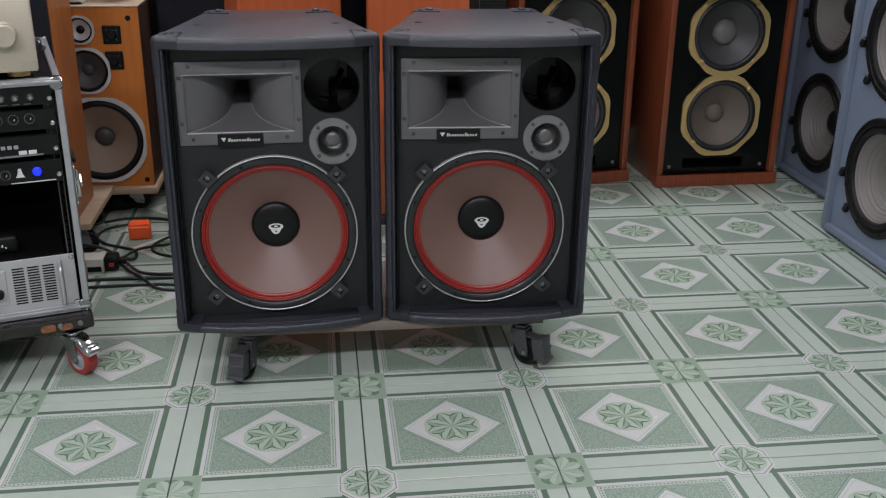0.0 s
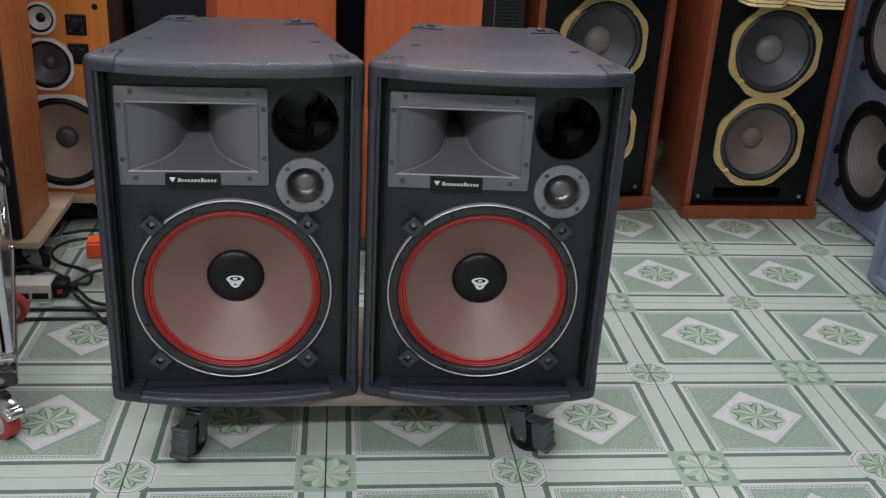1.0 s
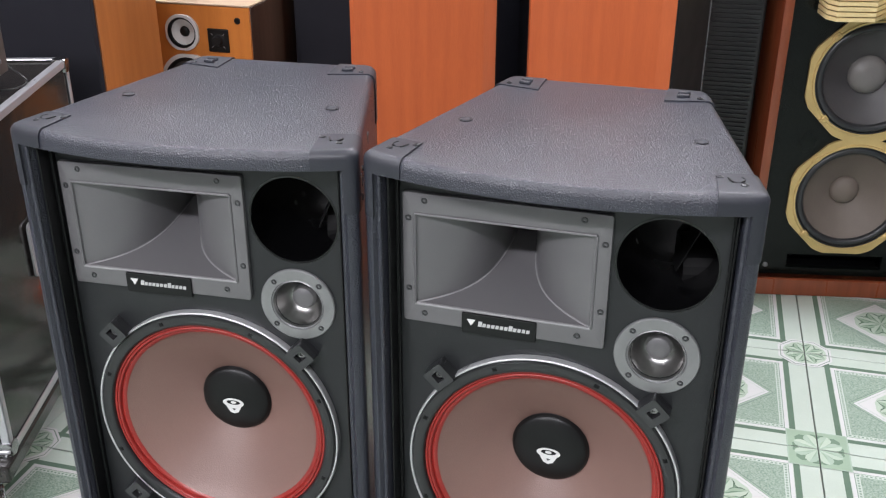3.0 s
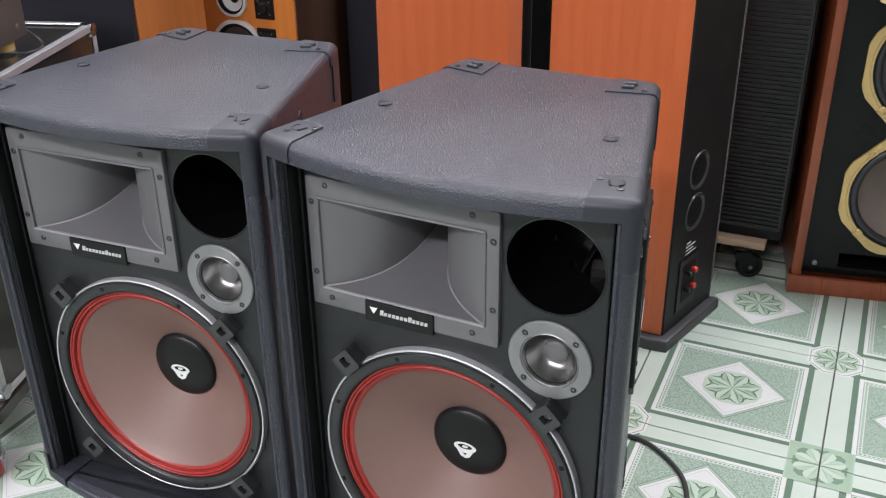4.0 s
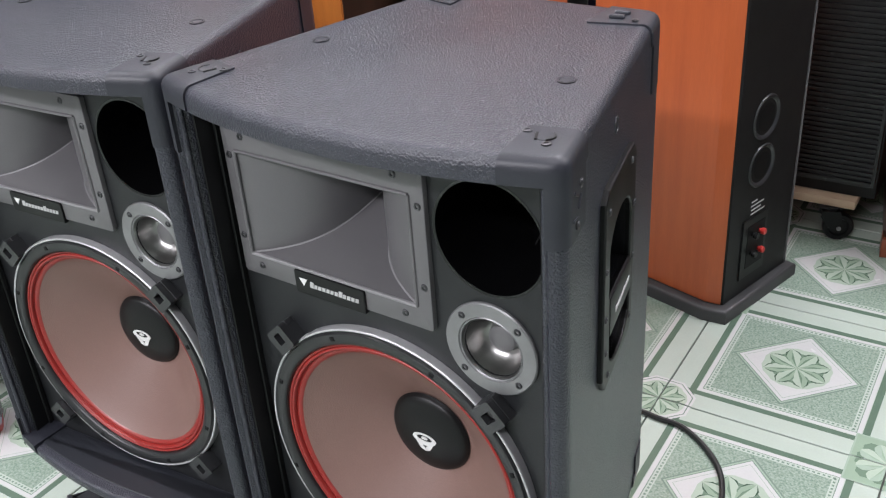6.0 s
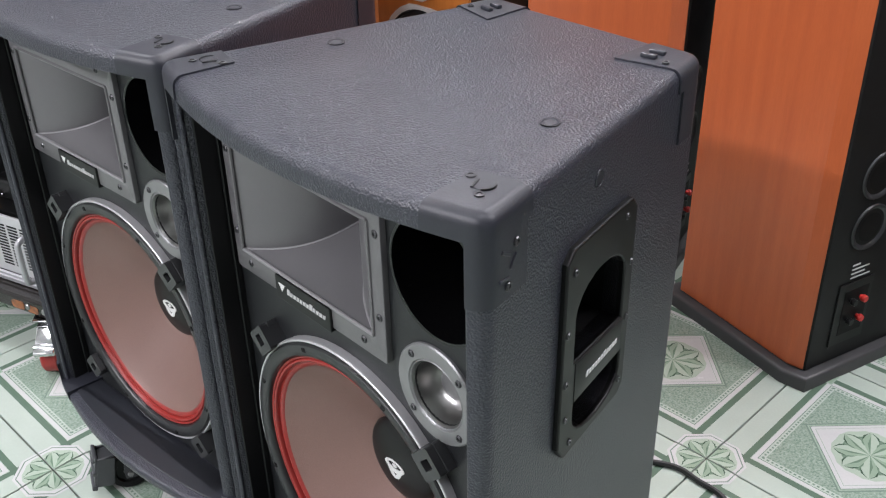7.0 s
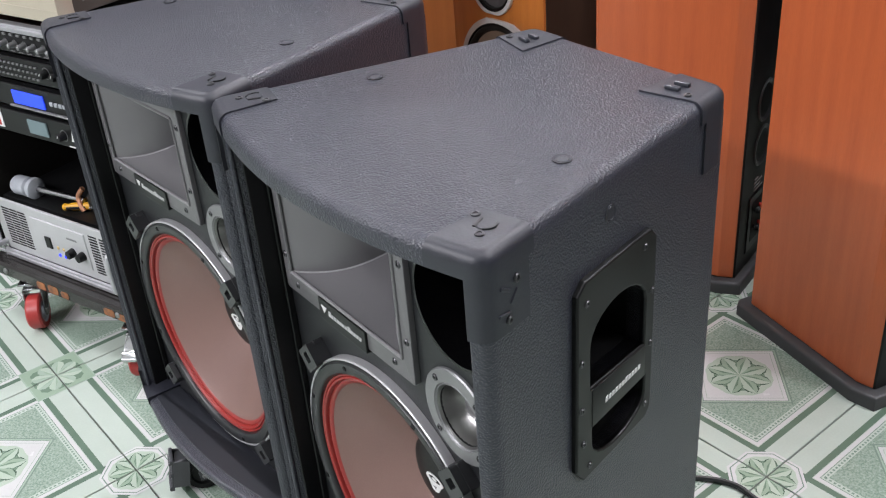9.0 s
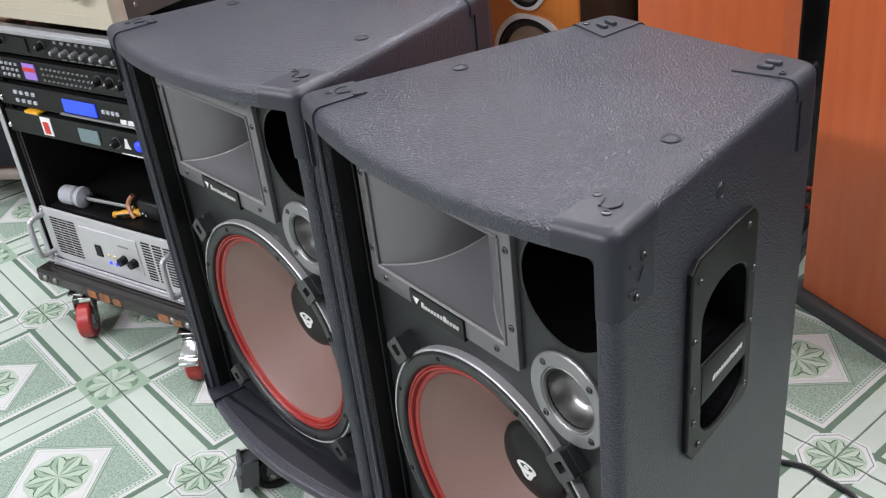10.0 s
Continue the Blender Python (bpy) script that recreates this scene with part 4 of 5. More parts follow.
rack_two = rack_unit(*U2, "black equaliser with rows of sliders and a small colour display", "", [(x, 0.004, 0.009, BLACK_SOFT) for x in (-0.150, -0.115, -0.080)])
for r_ in range(3):
    buttons(rack_two, [-0.320 + 0.014 * k for k in range(11)], 0.634 + 0.012 * r_, 0.007, 0.0035, FLANGE, "slider")
    buttons(rack_two, [-0.455 + 0.016 * k for k in range(4)], 0.634 + 0.012 * r_, 0.008, 0.006, GREYPLASTIC)
part("display", box(-0.385, -0.345, 0.0030, 0.0065, 0.630, 0.664, 0.001, 1), glow("colour_display", (0.22, 0.12, 0.42), 0.3), rack_two, "small lit colour display")
part("display_band", box(-0.384, -0.346, 0.0020, 0.0035, 0.648, 0.656), REDPLASTIC, rack_two)
rack_three = rack_unit(*U3, "black player with a wide blue display", "")
part("display", box(-0.286, -0.184, 0.0028, 0.0065, 0.572, 0.600, 0.001, 1), LCD_BLUE, rack_three, "lit blue display")
part("ridge", box(-0.300, -0.06, 0.0000, 0.0065, 0.565, 0.569, 0.001, 1), FLANGE, rack_three)
for r_ in (0.578, 0.596):
    buttons(rack_three, [-0.440 + 0.020 * k for k in range(4)], r_, 0.012, 0.008, GREYPLASTIC)
buttons(rack_three, [-0.160 + 0.014 * k for k in range(4)], 0.588, 0.010, 0.008, GREYPLASTIC)
buttons(rack_three, [-0.105, -0.083], 0.574, 0.018, 0.009, WHITE)
rack_four = rack_unit(*U4, "black processor with a pale display and a lit blue button", "", [(-0.150, -0.002, 0.009, BLACK_SOFT)])
part("display", box(-0.262, -0.200, 0.0028, 0.0065, 0.511, 0.541, 0.001, 1), LCD_PALE, rack_four, "pale lit display")
part("power_button", moved(disc(0.0105, -0.001, 0.007, 24, 0.003), pose(-0.080, 0, 0.527)), BLUE_LED, rack_four, "glowing blue power button", True)
part("emblem", front_prism([(-0.128, 0.516), (-0.108, 0.516), (-0.112, 0.523), (-0.115, 0.537), (-0.121, 0.537), (-0.124, 0.523)], 0.0050, 0.0068), WHITE, rack_four, "white printed emblem")
part("sticker", box(-0.385, -0.352, 0.0045, 0.0062, 0.508, 0.548), WHITE, rack_four, "white and red sticker")
part("sticker_mark", box(-0.378, -0.360, 0.0035, 0.0050, 0.512, 0.538), REDPLASTIC, rack_four)
part("strip", box(-0.14, -0.04, 0.0045, 0.0062, 0.5025, 0.5045), WHITE, rack_four)
screw_y = thing("yellow_tool", CASE_M @ pose(-0.388, 0.004, 0.541), "small yellow plastic clip lying on the rack unit", "tool")
part("body", box(-0.022, 0.022, -0.006, 0.030, -0.0035, 0.0035, 0.003, 2), YELLOW, screw_y, "", True)
# silver power amplifier
SZ0, SZ1 = 0.184, 0.316
pamp = rack_unit(SZ0, SZ1, "silver power amplifier with vent slots and handles in the rack", "", (), 0.44, SILVER, "power_amplifier")
for g0 in (-0.478, -0.448, -0.418, -0.170, -0.135, -0.100):
    for k in range(14):
        zz = SZ0 + 0.020 + 0.0068 * k
        part("vent_slot", box(g0, g0 + 0.027, 0.0052, 0.0075, zz, zz + 0.0034), DEEP, pamp)
part("panel", box(-0.375, -0.185, 0.0035, 0.007, SZ0 + 0.022, SZ1 - 0.022, 0.0015, 1), SILVER, pamp, "raised centre panel")
for xx in (-0.500, -0.060):
    part("handle", tube(smooth_path([(xx, 0.006, SZ0 + 0.018), (xx, -0.028, SZ0 + 0.022), (xx, -0.034, SZ0 + 0.040), (xx, -0.034, SZ1 - 0.040), (xx, -0.028, SZ1 - 0.022), (xx, 0.006, SZ1 - 0.018)], 5), 0.0065, 10), ALU, pamp, "bent aluminium handle", True)
part("switch", box(-0.332, -0.312, 0.0005, 0.0045, 0.228, 0.256, 0.001, 1), BLACK, pamp)
for xx in (-0.238, -0.204):
    part("knob", moved(lathe([(0, -0.012), (0.009, -0.012), (0.011, 0.004), (0, 0.004)], 20), pose(xx, 0, 0.238)), BLACK, pamp, "", True)
for xx in (-0.292, -0.272):
    part("indicator", moved(disc(0.004, 0.0015, 0.005, 12, 0.001), pose(xx, 0, 0.218)), BLUE_LED, pamp, "blue indicator")
    part("indicator_off", moved(disc(0.004, 0.0015, 0.005, 12, 0.001), pose(xx, 0, 0.236)), GOLD, pamp)
part("label_bar", box(-0.250, -0.215, 0.0030, 0.0036, 0.268, 0.272), FLANGE, pamp)
# things left on top of the power amplifier
torch = thing("soldering_iron", CASE_M @ pose(-0.325, 0.055, SZ1 + 0.005, 0, 0, 4), "soldering iron with a grey plastic grip lying on the amplifier", "tool")
part("grip", moved(lathe([(0, -0.115), (0.017, -0.115), (0.019, -0.110), (0.019, -0.075), (0.014, -0.070), (0.021, -0.062), (0.021, -0.052), (0.010, -0.045), (0, -0.045)], 24), pose(0, 0, 0, 0, 0, -90) @ Matrix.Diagonal((1.15, 1, 1.15, 1))), GREYPLASTIC, torch, "", True)
part("rod", moved(disc(0.0075, -0.05, 0.10, 14, 0.001), pose(0, 0, 0, 0, 0, -90)), STEEL, torch, "", True)
part("tip", tube(smooth_path([(0.102, 0.0, 0.030), (0.088, -0.004, 0.012), (0.094, -0.010, -0.004), (0.104, -0.012, -0.018)], 5), 0.0055, 8), COPPER, torch, "copper wire end", True)
driver = thing("screwdriver", CASE_M @ pose(-0.240, 0.050, SZ1 - 0.006, 0, 0, 32), "yellow-handled screwdriver lying on the amplifier", "screwdriver")
part("handle", moved(lathe([(0, -0.045), (0.007, -0.044), (0.009, -0.038), (0.0085, 0.010), (0.006, 0.020), (0.008, 0.028), (0.005, 0.032), (0, 0.032)], 16), pose(0, 0, 0, 0, 0, -90) @ pose(0, 0, 0, 0, 0, 180)), YELLOW, driver, "", True)
part("grip_strip", box(-0.022, 0.020, -0.010, -0.006, -0.003, 0.003, 0.001, 1), BLACK, driver)
part("shaft", moved(disc(0.003, 0.03, 0.12, 10, 0.0005), pose(0, 0, 0, 0, 0, -90)), STEEL, driver, "", True)
plugbag = thing("power_plug", CASE_M @ pose(-0.180, 0.075, SZ1 + 0.007), "black cable plug with silver pins on the amplifier", "plug")
part("body", joined(box(-0.030, 0.040, -0.022, 0.022, -0.021, 0.024, 0.010, 3)), BLACK, plugbag, "", True)
for k in range(3):
    part("pin", moved(disc(0.003, -0.034, -0.020, 8, 0.0005), pose(-0.005 + 0.008 * k, 0, 0.004 * (k % 2))), CHROME, plugbag)

# ---------------------------------------------------------------- amplifier on the flight case
AZ = CZ1 + 0.018
hifi = thing("stereo_amplifier", CASE_M @ pose(-0.255, 0.0, 0), "champagne-faced stereo amplifier with a brown cover on the flight case", "amplifier")
part("cover", box(-0.205, 0.205, 0.030, 0.425, AZ + 0.004, AZ + 0.160, 0.004), BROWNMETAL, hifi, "dull brown steel cover", True)
part("front_panel", moved(prism(rrect(-0.212, 0.212, AZ, AZ + 0.165, 0.006, 3), -0.032, 0.004, 0.003, 2), FRONT), CHAMPAGNE, hifi, "champagne brushed front", True)
part("groove", box(-0.212, 0.212, -0.0048, -0.0035, AZ + 0.022, AZ + 0.0235), CHAMPAGNE, hifi)
for kx, kr in ((0.150, 0.026), (-0.150, 0.026), (0.05, 0.012), (0.0, 0.012), (-0.05, 0.012)):
    part("knob", moved(lathe([(0, -0.030), (kr * 0.86, -0.030), (kr * 0.97, -0.027), (kr, -0.006), (kr * 1.12, -0.0045), (0, -0.0045)], 36), pose(kx, 0, AZ + 0.082)), CHAMPAGNE, hifi, "", True)
for fx_ in (-0.17, 0.17):
    for fy_ in (0.05, 0.38):
        part("foot", moved(lathe([(0, 0), (0.020, 0), (0.024, 0.004), (0.024, 0.018), (0, 0.018)], 24), pose(fx_, fy_, CZ1 + 0.0195) @ pose(0, 0, 0, -90)), GOLD, hifi, "", True)
for k, (yy, zz) in enumerate(((0.06, 0.03), (0.06, 0.13), (0.39, 0.03), (0.39, 0.13))):
    part("screw", moved(screw_front(0, 0, 0, 0.005), pose(0.2055, yy, AZ + zz, 0, 0, 90)), SCREW_L, hifi)
for k in range(6):
    zz = AZ + 0.030 + 0.018 * k
    part("terminal", moved(disc(0.008, -0.022, 0.0, 12, 0.002), pose(0.150 - 0.03 * (k % 2), 0.425, zz, 0, 0, 180)), GOLD, hifi)
leads = thing("audio_cable", CASE_M @ pose(-0.255, 0, AZ + 0.160), "tangle of dark red audio leads on the amplifier cover", "cable")
random.seed(4)
for k in range(3):
    pts = [(0.02 + 0.16 * i / 5 + random.uniform(-0.02, 0.02), 0.13 + 0.05 * k + random.uniform(-0.04, 0.05), 0.006 + 0.006 * k + 0.004 * (i % 2)) for i in range(6)]
    part("lead", tube(smooth_path(pts, 6), 0.0038, 8), REDCABLE, leads, "", True)
part("connector", moved(joined(disc(0.0095, -0.025, 0.025, 20, 0.002), disc(0.007, -0.027, -0.025, 16)), pose(0.060, 0.085, 0.0098, 0, 0, -12)), CHROME, leads, "silver connector", True)
part("connector", moved(joined(disc(0.0095, -0.025, 0.025, 20, 0.002), disc(0.007, -0.027, -0.025, 16)), pose(0.155, 0.120, 0.0098, 0, 0, 70)), CHROME, leads, "silver connector", True)
loop = thing("cable", CASE_M @ pose(0, 0, CZ1), "thin black lead looping out behind the amplifier", "cable")
part("lead", tube(smooth_path([(-0.06, 0.435, 0.030), (-0.03, 0.43, 0.010), (-0.012, 0.40, 0.004), (-0.020, 0.36, 0.0035), (-0.042, 0.35, 0.0035)], 8), 0.0019, 8), CABLE, loop, "", True)

# ---------------------------------------------------------------- standing cabinets at the back
def board_on_casters(m, x0, x1, y0, y1, z0, z1, label, mat=PLY, spots=None, tone=FLANGE):
    b = thing("caster_board", m, label, "dolly", "boards on casters")
    part("board", box(x0, x1, y0, y1, z0, z1, 0.002), mat, b, "", True)
    for k, (cx_, cy_) in enumerate(spots or ((x0 + 0.05, y0 + 0.06), (x1 - 0.05, y0 + 0.06), (x0 + 0.05, y1 - 0.06), (x1 - 0.05, y1 - 0.06))):
        caster(b, cx_, cy_, 35 + 75 * k, z0, 0.034, BLACK_SOFT, None, 0.022, tone)
    return b


# brown cabinet with a black cloth front
bm_ = pose(-0.812, 2.980, 0)
board_on_casters(bm_, -0.42, 0.045, -0.01, 0.40, 0.100, 0.120, "pale plywood board on casters under the brown cabinet", PLY)
brown = thing("wooden_cabinet", bm_, "tall brown wooden speaker cabinet with a black cloth front", "loudspeaker")
part("body", box(-0.400, 0.0, 0.018, 0.275, 0.121, 1.25, 0.003), BROWNWOOD, brown, "brown veneered body")
part("grille", box(-0.400, -0.002, 0.0, 0.0175, 0.123, 1.248, 0.006), GRILLE, brown, "black cloth grille", True)


def round_driver(parent, name, m, r, frame, cone, dome, cap_r, depth=0.05, frame_pts=None, label="", ridges=0, edge=BLACK_SOFT, inner=0.86):
    """A loudspeaker driver: frame, edge, cone and cap."""
    if frame_pts:
        bm = moved(plate(frame_pts, [ring_pts(0, 0, r * inner, 48)], -0.009, -0.0005), m)
    else:
        bm = moved(lathe([(r * 0.86, -0.004), (r * 0.90, -0.010), (r * 0.98, -0.010), (r, -0.006), (r, -0.0005), (r * 0.86, -0.0005)], 56, True), m)
    d = part(name, bm, frame, parent, label, frame_pts is None)
    if frame_pts:
        r = r * (inner + 0.005) / 0.875
    er = [(r * 0.875, -0.0095), (r * 0.86, -0.0100)] + [(r * (0.80 + 0.055 * math.cos(math.pi * k / 10)), -0.003 - r * 0.045 * math.sin(math.pi * k / 10)) for k in range(11)] + [(r * 0.735, 0.0)]
    part("edge", moved(lathe(er, 56), m), edge, d, "", True)
    prof = []
    for k in range(25):
        t = k / 24
        prof.append((r * 0.74 + (cap_r * 0.9 - r * 0.74) * t, depth * t ** 0.9 + (0.0018 * math.sin(t * ridges * 2 * math.pi) if ridges else 0)))
    part("cone", moved(lathe(prof, 56), m), cone, d, "", True)
    part("cap", moved(lathe([(cap_r * math.cos(a), depth * 0.96 - cap_r * 0.55 * math.sin(a)) for a in [radians(9 * k) for k in range(10)]] + [(0, depth * 0.96 - cap_r * 0.55)], 36), m), dome, d, "", True)
    return d


# tan three-way monitor on its board
tm = pose(-0.820, 3.398, 0)
board_on_casters(tm, -0.22, 0.20, -0.030, 0.38, 0.087, 0.110, "pale plywood board on casters under the tan loudspeaker", PLY, ((-0.15, 0.05), (0.10, 0.07), (-0.15, 0.3), (0.14, 0.3)), WHITEFRAME)
tan = thing("tan_speaker", tm @ pose(0, 0, -0.0275), "tan wooden three-way loudspeaker with white-framed drivers on a caster board", "loudspeaker")
# the sides' shadow is put into the colour by using the dark wood
part("body", joined(box(-0.190, -0.172, 0.004, 0.370, 0.138, 0.757, 0.002, 1), box(0.172, 0.190, 0.004, 0.370, 0.138, 0.757, 0.002, 1), box(-0.1722, 0.1722, 0.0045, 0.3695, 0.1385, 0.156), box(-0.1722, 0.1722, 0.0045, 0.3695, 0.739, 0.7565), box(-0.1722, 0.1722, 0.352, 0.3695, 0.1555, 0.7395)), DARKWOOD, tan, "cabinet sides in dark brown that stands for their shadow", True)
part("baffle", plate([(-0.189, 0.139), (0.189, 0.139), (0.189, 0.756), (-0.189, 0.756)], [ring_pts(0.026, 0.3065, 0.140), ring_pts(0.004, 0.548, 0.072), ring_pts(-0.004, 0.684, 0.0425)], -0.004, 0.0035), TANWOOD, tan, "orange-brown veneered front")
part("top_board", box(-0.190, 0.190, -0.004, 0.370, 0.7575, 0.762, 0.001), PLY, tan, "faded top")


def octa(r, cut=0.62, n=9):
    """A square outline with its corners taken off by arcs."""
    pts = []
    for q in range(4):
        for k in range(n):
            a = radians(90 * q + 90 * k / n)
            c, s = abs(math.cos(a)), abs(math.sin(a))
            rr = r * min(1 / max(c, s), 1.045)
            pts.append((rr * math.cos(a), rr * math.sin(a)))
    return pts


round_driver(tan, "woofer", pose(0.026, -0.004, 0.3065), 0.152, WHITEFRAME, TANCONE, DARKCONE, 0.034, 0.055, octa(0.150), "woofer with a white cast frame", 0, BLACK_SOFT, 0.925)
round_driver(tan, "midrange", pose(0.004, -0.004, 0.548), 0.078, WHITEFRAME, DARKCONE, DARKCONE, 0.02, 0.025, octa(0.078), "midrange with a white cast frame", 0, BLACK_SOFT, 0.90)
round_driver(tan, "tweeter", pose(-0.004, -0.004, 0.684), 0.047, WHITEFRAME, WHITEFRAME, BLACK, 0.014, 0.010, octa(0.047), "tweeter with a white cast frame")
for zz in (0.668, 0.582):
    lv = part("level_control", box(0.068, 0.128, -0.009, -0.0035, zz - 0.031, zz + 0.031, 0.003), BLACK, tan, "black square level control")
    part("dial", moved(lathe([(0, -0.020), (0.012, -0.020), (0.015, -0.010), (0.019, -0.009), (0, -0.009)], 24), pose(0.098, 0, zz)), BLACK_SOFT, lv, "", True)
    for a in (45, 135, 225, 315):
        part("scale_mark", moved(box(0.020, 0.027, -0.0098, -0.0088, -0.0008, 0.0008), pose(0.098, 0, zz, 0, a, 0)), FLANGE, lv)
for xx, zz in ((0.155, 0.722), (0.165, 0.160)):
    part("grille_socket", moved(disc(0.009, -0.0065, -0.003, 16, 0.002), pose(xx, 0, zz)), BLACK, tan)
carton = thing("white_box", pose(-0.894, 3.47, 0.7352), "white printed box standing on the tan loudspeaker", "box")
part("body", box(-0.075, 0.075, -0.03, 0.10, 0, 0.16, 0.003), WHITE, carton, "", True)
for k in range(3):
    part("print_bar", box(0.045 - 0.012 * k, 0.050 - 0.012 * k, -0.0308, -0.0300, 0.025, 0.14), BLACK, carton)
part("label_edge", box(-0.076, 0.076, -0.0315, -0.030, 0.0, 0.006), BLACK, carton)
stand = thing("driver_unit", pose(-0.724, 3.52, 0.7350), "black horn driver with a white magnet ring on the loudspeaker", "driver")
part("magnet", moved(lathe([(0, 0), (0.028, 0), (0.030, 0.003), (0.030, 0.022), (0, 0.022)], 28), pose(0, 0, 0.022) @ pose(0, 0, 0, 90) @ pose(0, -0.0, 0)), WHITE, stand, "", True)
part("frame", moved(lathe([(0, 0.0), (0.020, 0.0), (0.022, 0.012), (0.048, 0.024), (0.050, 0.028), (0.050, 0.032), (0.030, 0.034), (0, 0.030)], 32), pose(0, 0, 0.022) @ pose(0, 0, 0, 90)), BLACK, stand, "", True)


def tower(m, label):
    """A tall tapered tower: wooden sides, black back with ports and terminals."""
    t = thing("tower_speaker", m, label, "loudspeaker", "cherry tower speakers")
    body = [(-0.345, 0.012), (-0.335, 0.0), (-0.034, 0.0), (-0.004, 0.010), (-0.004, 0.246), (-0.345, 0.246)]
    part("body", prism(body, 0.031, 1.150, 0.003, 2), CHERRY, t, "cherry veneered body")
    back = [(-0.0038, 0.0105), (0.0, 0.013), (0.0, 0.242), (-0.0038, 0.245)]
    bk = part("back_panel", prism(back, 0.032, 1.148), BLACK_SOFT, t, "matt black back panel")
    part("edge_strip", prism([(-0.004, 0.2465), (0.001, 0.2465), (0.001, 0.2500), (-0.004, 0.2500)], 0.031, 1.150), FLANGE, t, "thin metal edge strip")
    part("plinth", prism([(-0.368, -0.006), (-0.355, -0.020), (-0.028, -0.020), (0.020, -0.004), (0.020, 0.262), (-0.368, 0.262)], 0.0, 0.030, 0.008, 3, True), surface("plinth_grey", (0.050, 0.050, 0.052), 0.5) if not bpy.data.materials.get("plinth_grey") else bpy.data.materials["plinth_grey"], t, "dark grey plinth", True)
    face = pose(0, 0, 0, 0, 0, 90)                    # front of a lathe turned to face +x
    for zz in (0.418, 0.316):
        part("port", moved(lathe([(0.046, -0.001), (0.044, -0.004), (0.040, -0.0035), (0.034, 0.002), (0.028, 0.012)], 40), pose(0.0, 0.106, zz) @ face), CLAMP, bk, "flared bass port", True)
        # flat near-black disc stands for the shade down the port
        part("port_shade", moved(lathe([(0.0285, 0.0002), (0, 0.0002)], 32), pose(0.0018, 0.106, zz) @ face), DEEP, bk)
    pl = part("terminal_plate", box(0.0002, 0.003, 0.060, 0.150, 0.068, 0.205, 0.001, 1), BLACK, bk)
    part("terminal_well", box(0.0028, 0.0036, 0.078, 0.140, 0.090, 0.188), DEEP, bk)
    for zz in (0.165, 0.122):
        for yy in (0.095, 0.122):
            part("binding_post", moved(lathe([(0, -0.013), (0.006, -0.013), (0.007, -0.011), (0.007, -0.005), (0.0045, -0.003), (0.0045, 0.0), (0, 0.0)], 16), pose(0.0036, yy, zz) @ face), REDPLASTIC if yy > 0.1 else BLACK, bk, "", True)
    for k in range(4):
        part("print_bar", box(0.0002, 0.0008, 0.085, 0.085 + (0.05, 0.035, 0.045, 0.02)[k], 0.212 + 0.009 * k, 0.215 + 0.009 * k), WHITEFRAME, bk)
    return t


tower(pose(0.452, 3.151, 0, 0, 0, -16.0), "cherry veneered tower loudspeaker with a black back and red terminals")
tower(pose(0.047, 3.292, 0, 0, 0, 14.9), "cherry veneered tower loudspeaker standing beside its twin")

# black floor standers behind
def black_stander(m, w, d, z0, h, label, mat=GRILLE):
    b = thing("black_speaker", m, label, "loudspeaker", "black floor speakers")
    part("body", box(-w / 2, w / 2, 0.012, d, z0, h, 0.004), BLACK_SOFT, b, "", True)
    part("grille", box(-w / 2 + 0.004, w / 2 - 0.004, 0.0, 0.0115, z0 + 0.03, h - 0.01, 0.004), mat, b, "", True)
    if mat is RIBBED:
        ribs = bmesh.new()
        for k in range(int((h - z0 - 0.06) / 0.0115)):
            z = z0 + 0.04 + 0.0115 * k
            add(ribs, box(-w / 2 + 0.012, w / 2 - 0.012, -0.0045, 0.001, z, z + 0.0055))
        part("ribs", ribs, RIBBED, b, "close horizontal ribs")
    return b


board_on_casters(pose(0.455, 3.60, 0, 0, 0, 0), -0.20, 0.165, -0.03, 0.36, 0.092, 0.112, "raw plywood board on casters under a black loudspeaker", PLY, ((-0.15, 0.03), (0.110, -0.012), (-0.15, 0.3), (0.12, 0.3)), BLACK)
black_stander(pose(0.455, 3.585, 0), 0.40, 0.34, 0.113, 1.20, "tall black loudspeaker with a ribbed grille on a plywood board", RIBBED)
black_stander(pose(-0.475, 3.62, 0), 0.26, 0.34, 0.0, 1.25, "tall black floor-standing loudspeaker against the curtain")
navy = black_stander(pose(-0.235, 3.80, 0), 0.24, 0.30, 0.0, 1.20, "tall loudspeaker with a navy cloth grille", NAVY)
black_stander(pose(-1.42, 3.55, 0), 0.40, 0.40, 0.0, 1.25, "wide black floor-standing loudspeaker against the curtain")
black_stander(pose(0.93, 4.02, 0), 0.50, 0.30, 0.0, 1.35, "wide black loudspeaker standing behind the wooden ones")

# ---------------------------------------------------------------- wooden cabinets with gold drivers
def eight_sided(flat, tip, n=64):
    """An octagon whose corners are rounded off."""
    pts = []
    for k in range(n):
        a = 2 * math.pi * k / n
        off = (a + math.pi / 8) % (math.pi / 4) - math.pi / 8
        r = min(flat / math.cos(off), tip)
        pts.append((r * math.cos(a), r * math.sin(a)))
    return pts


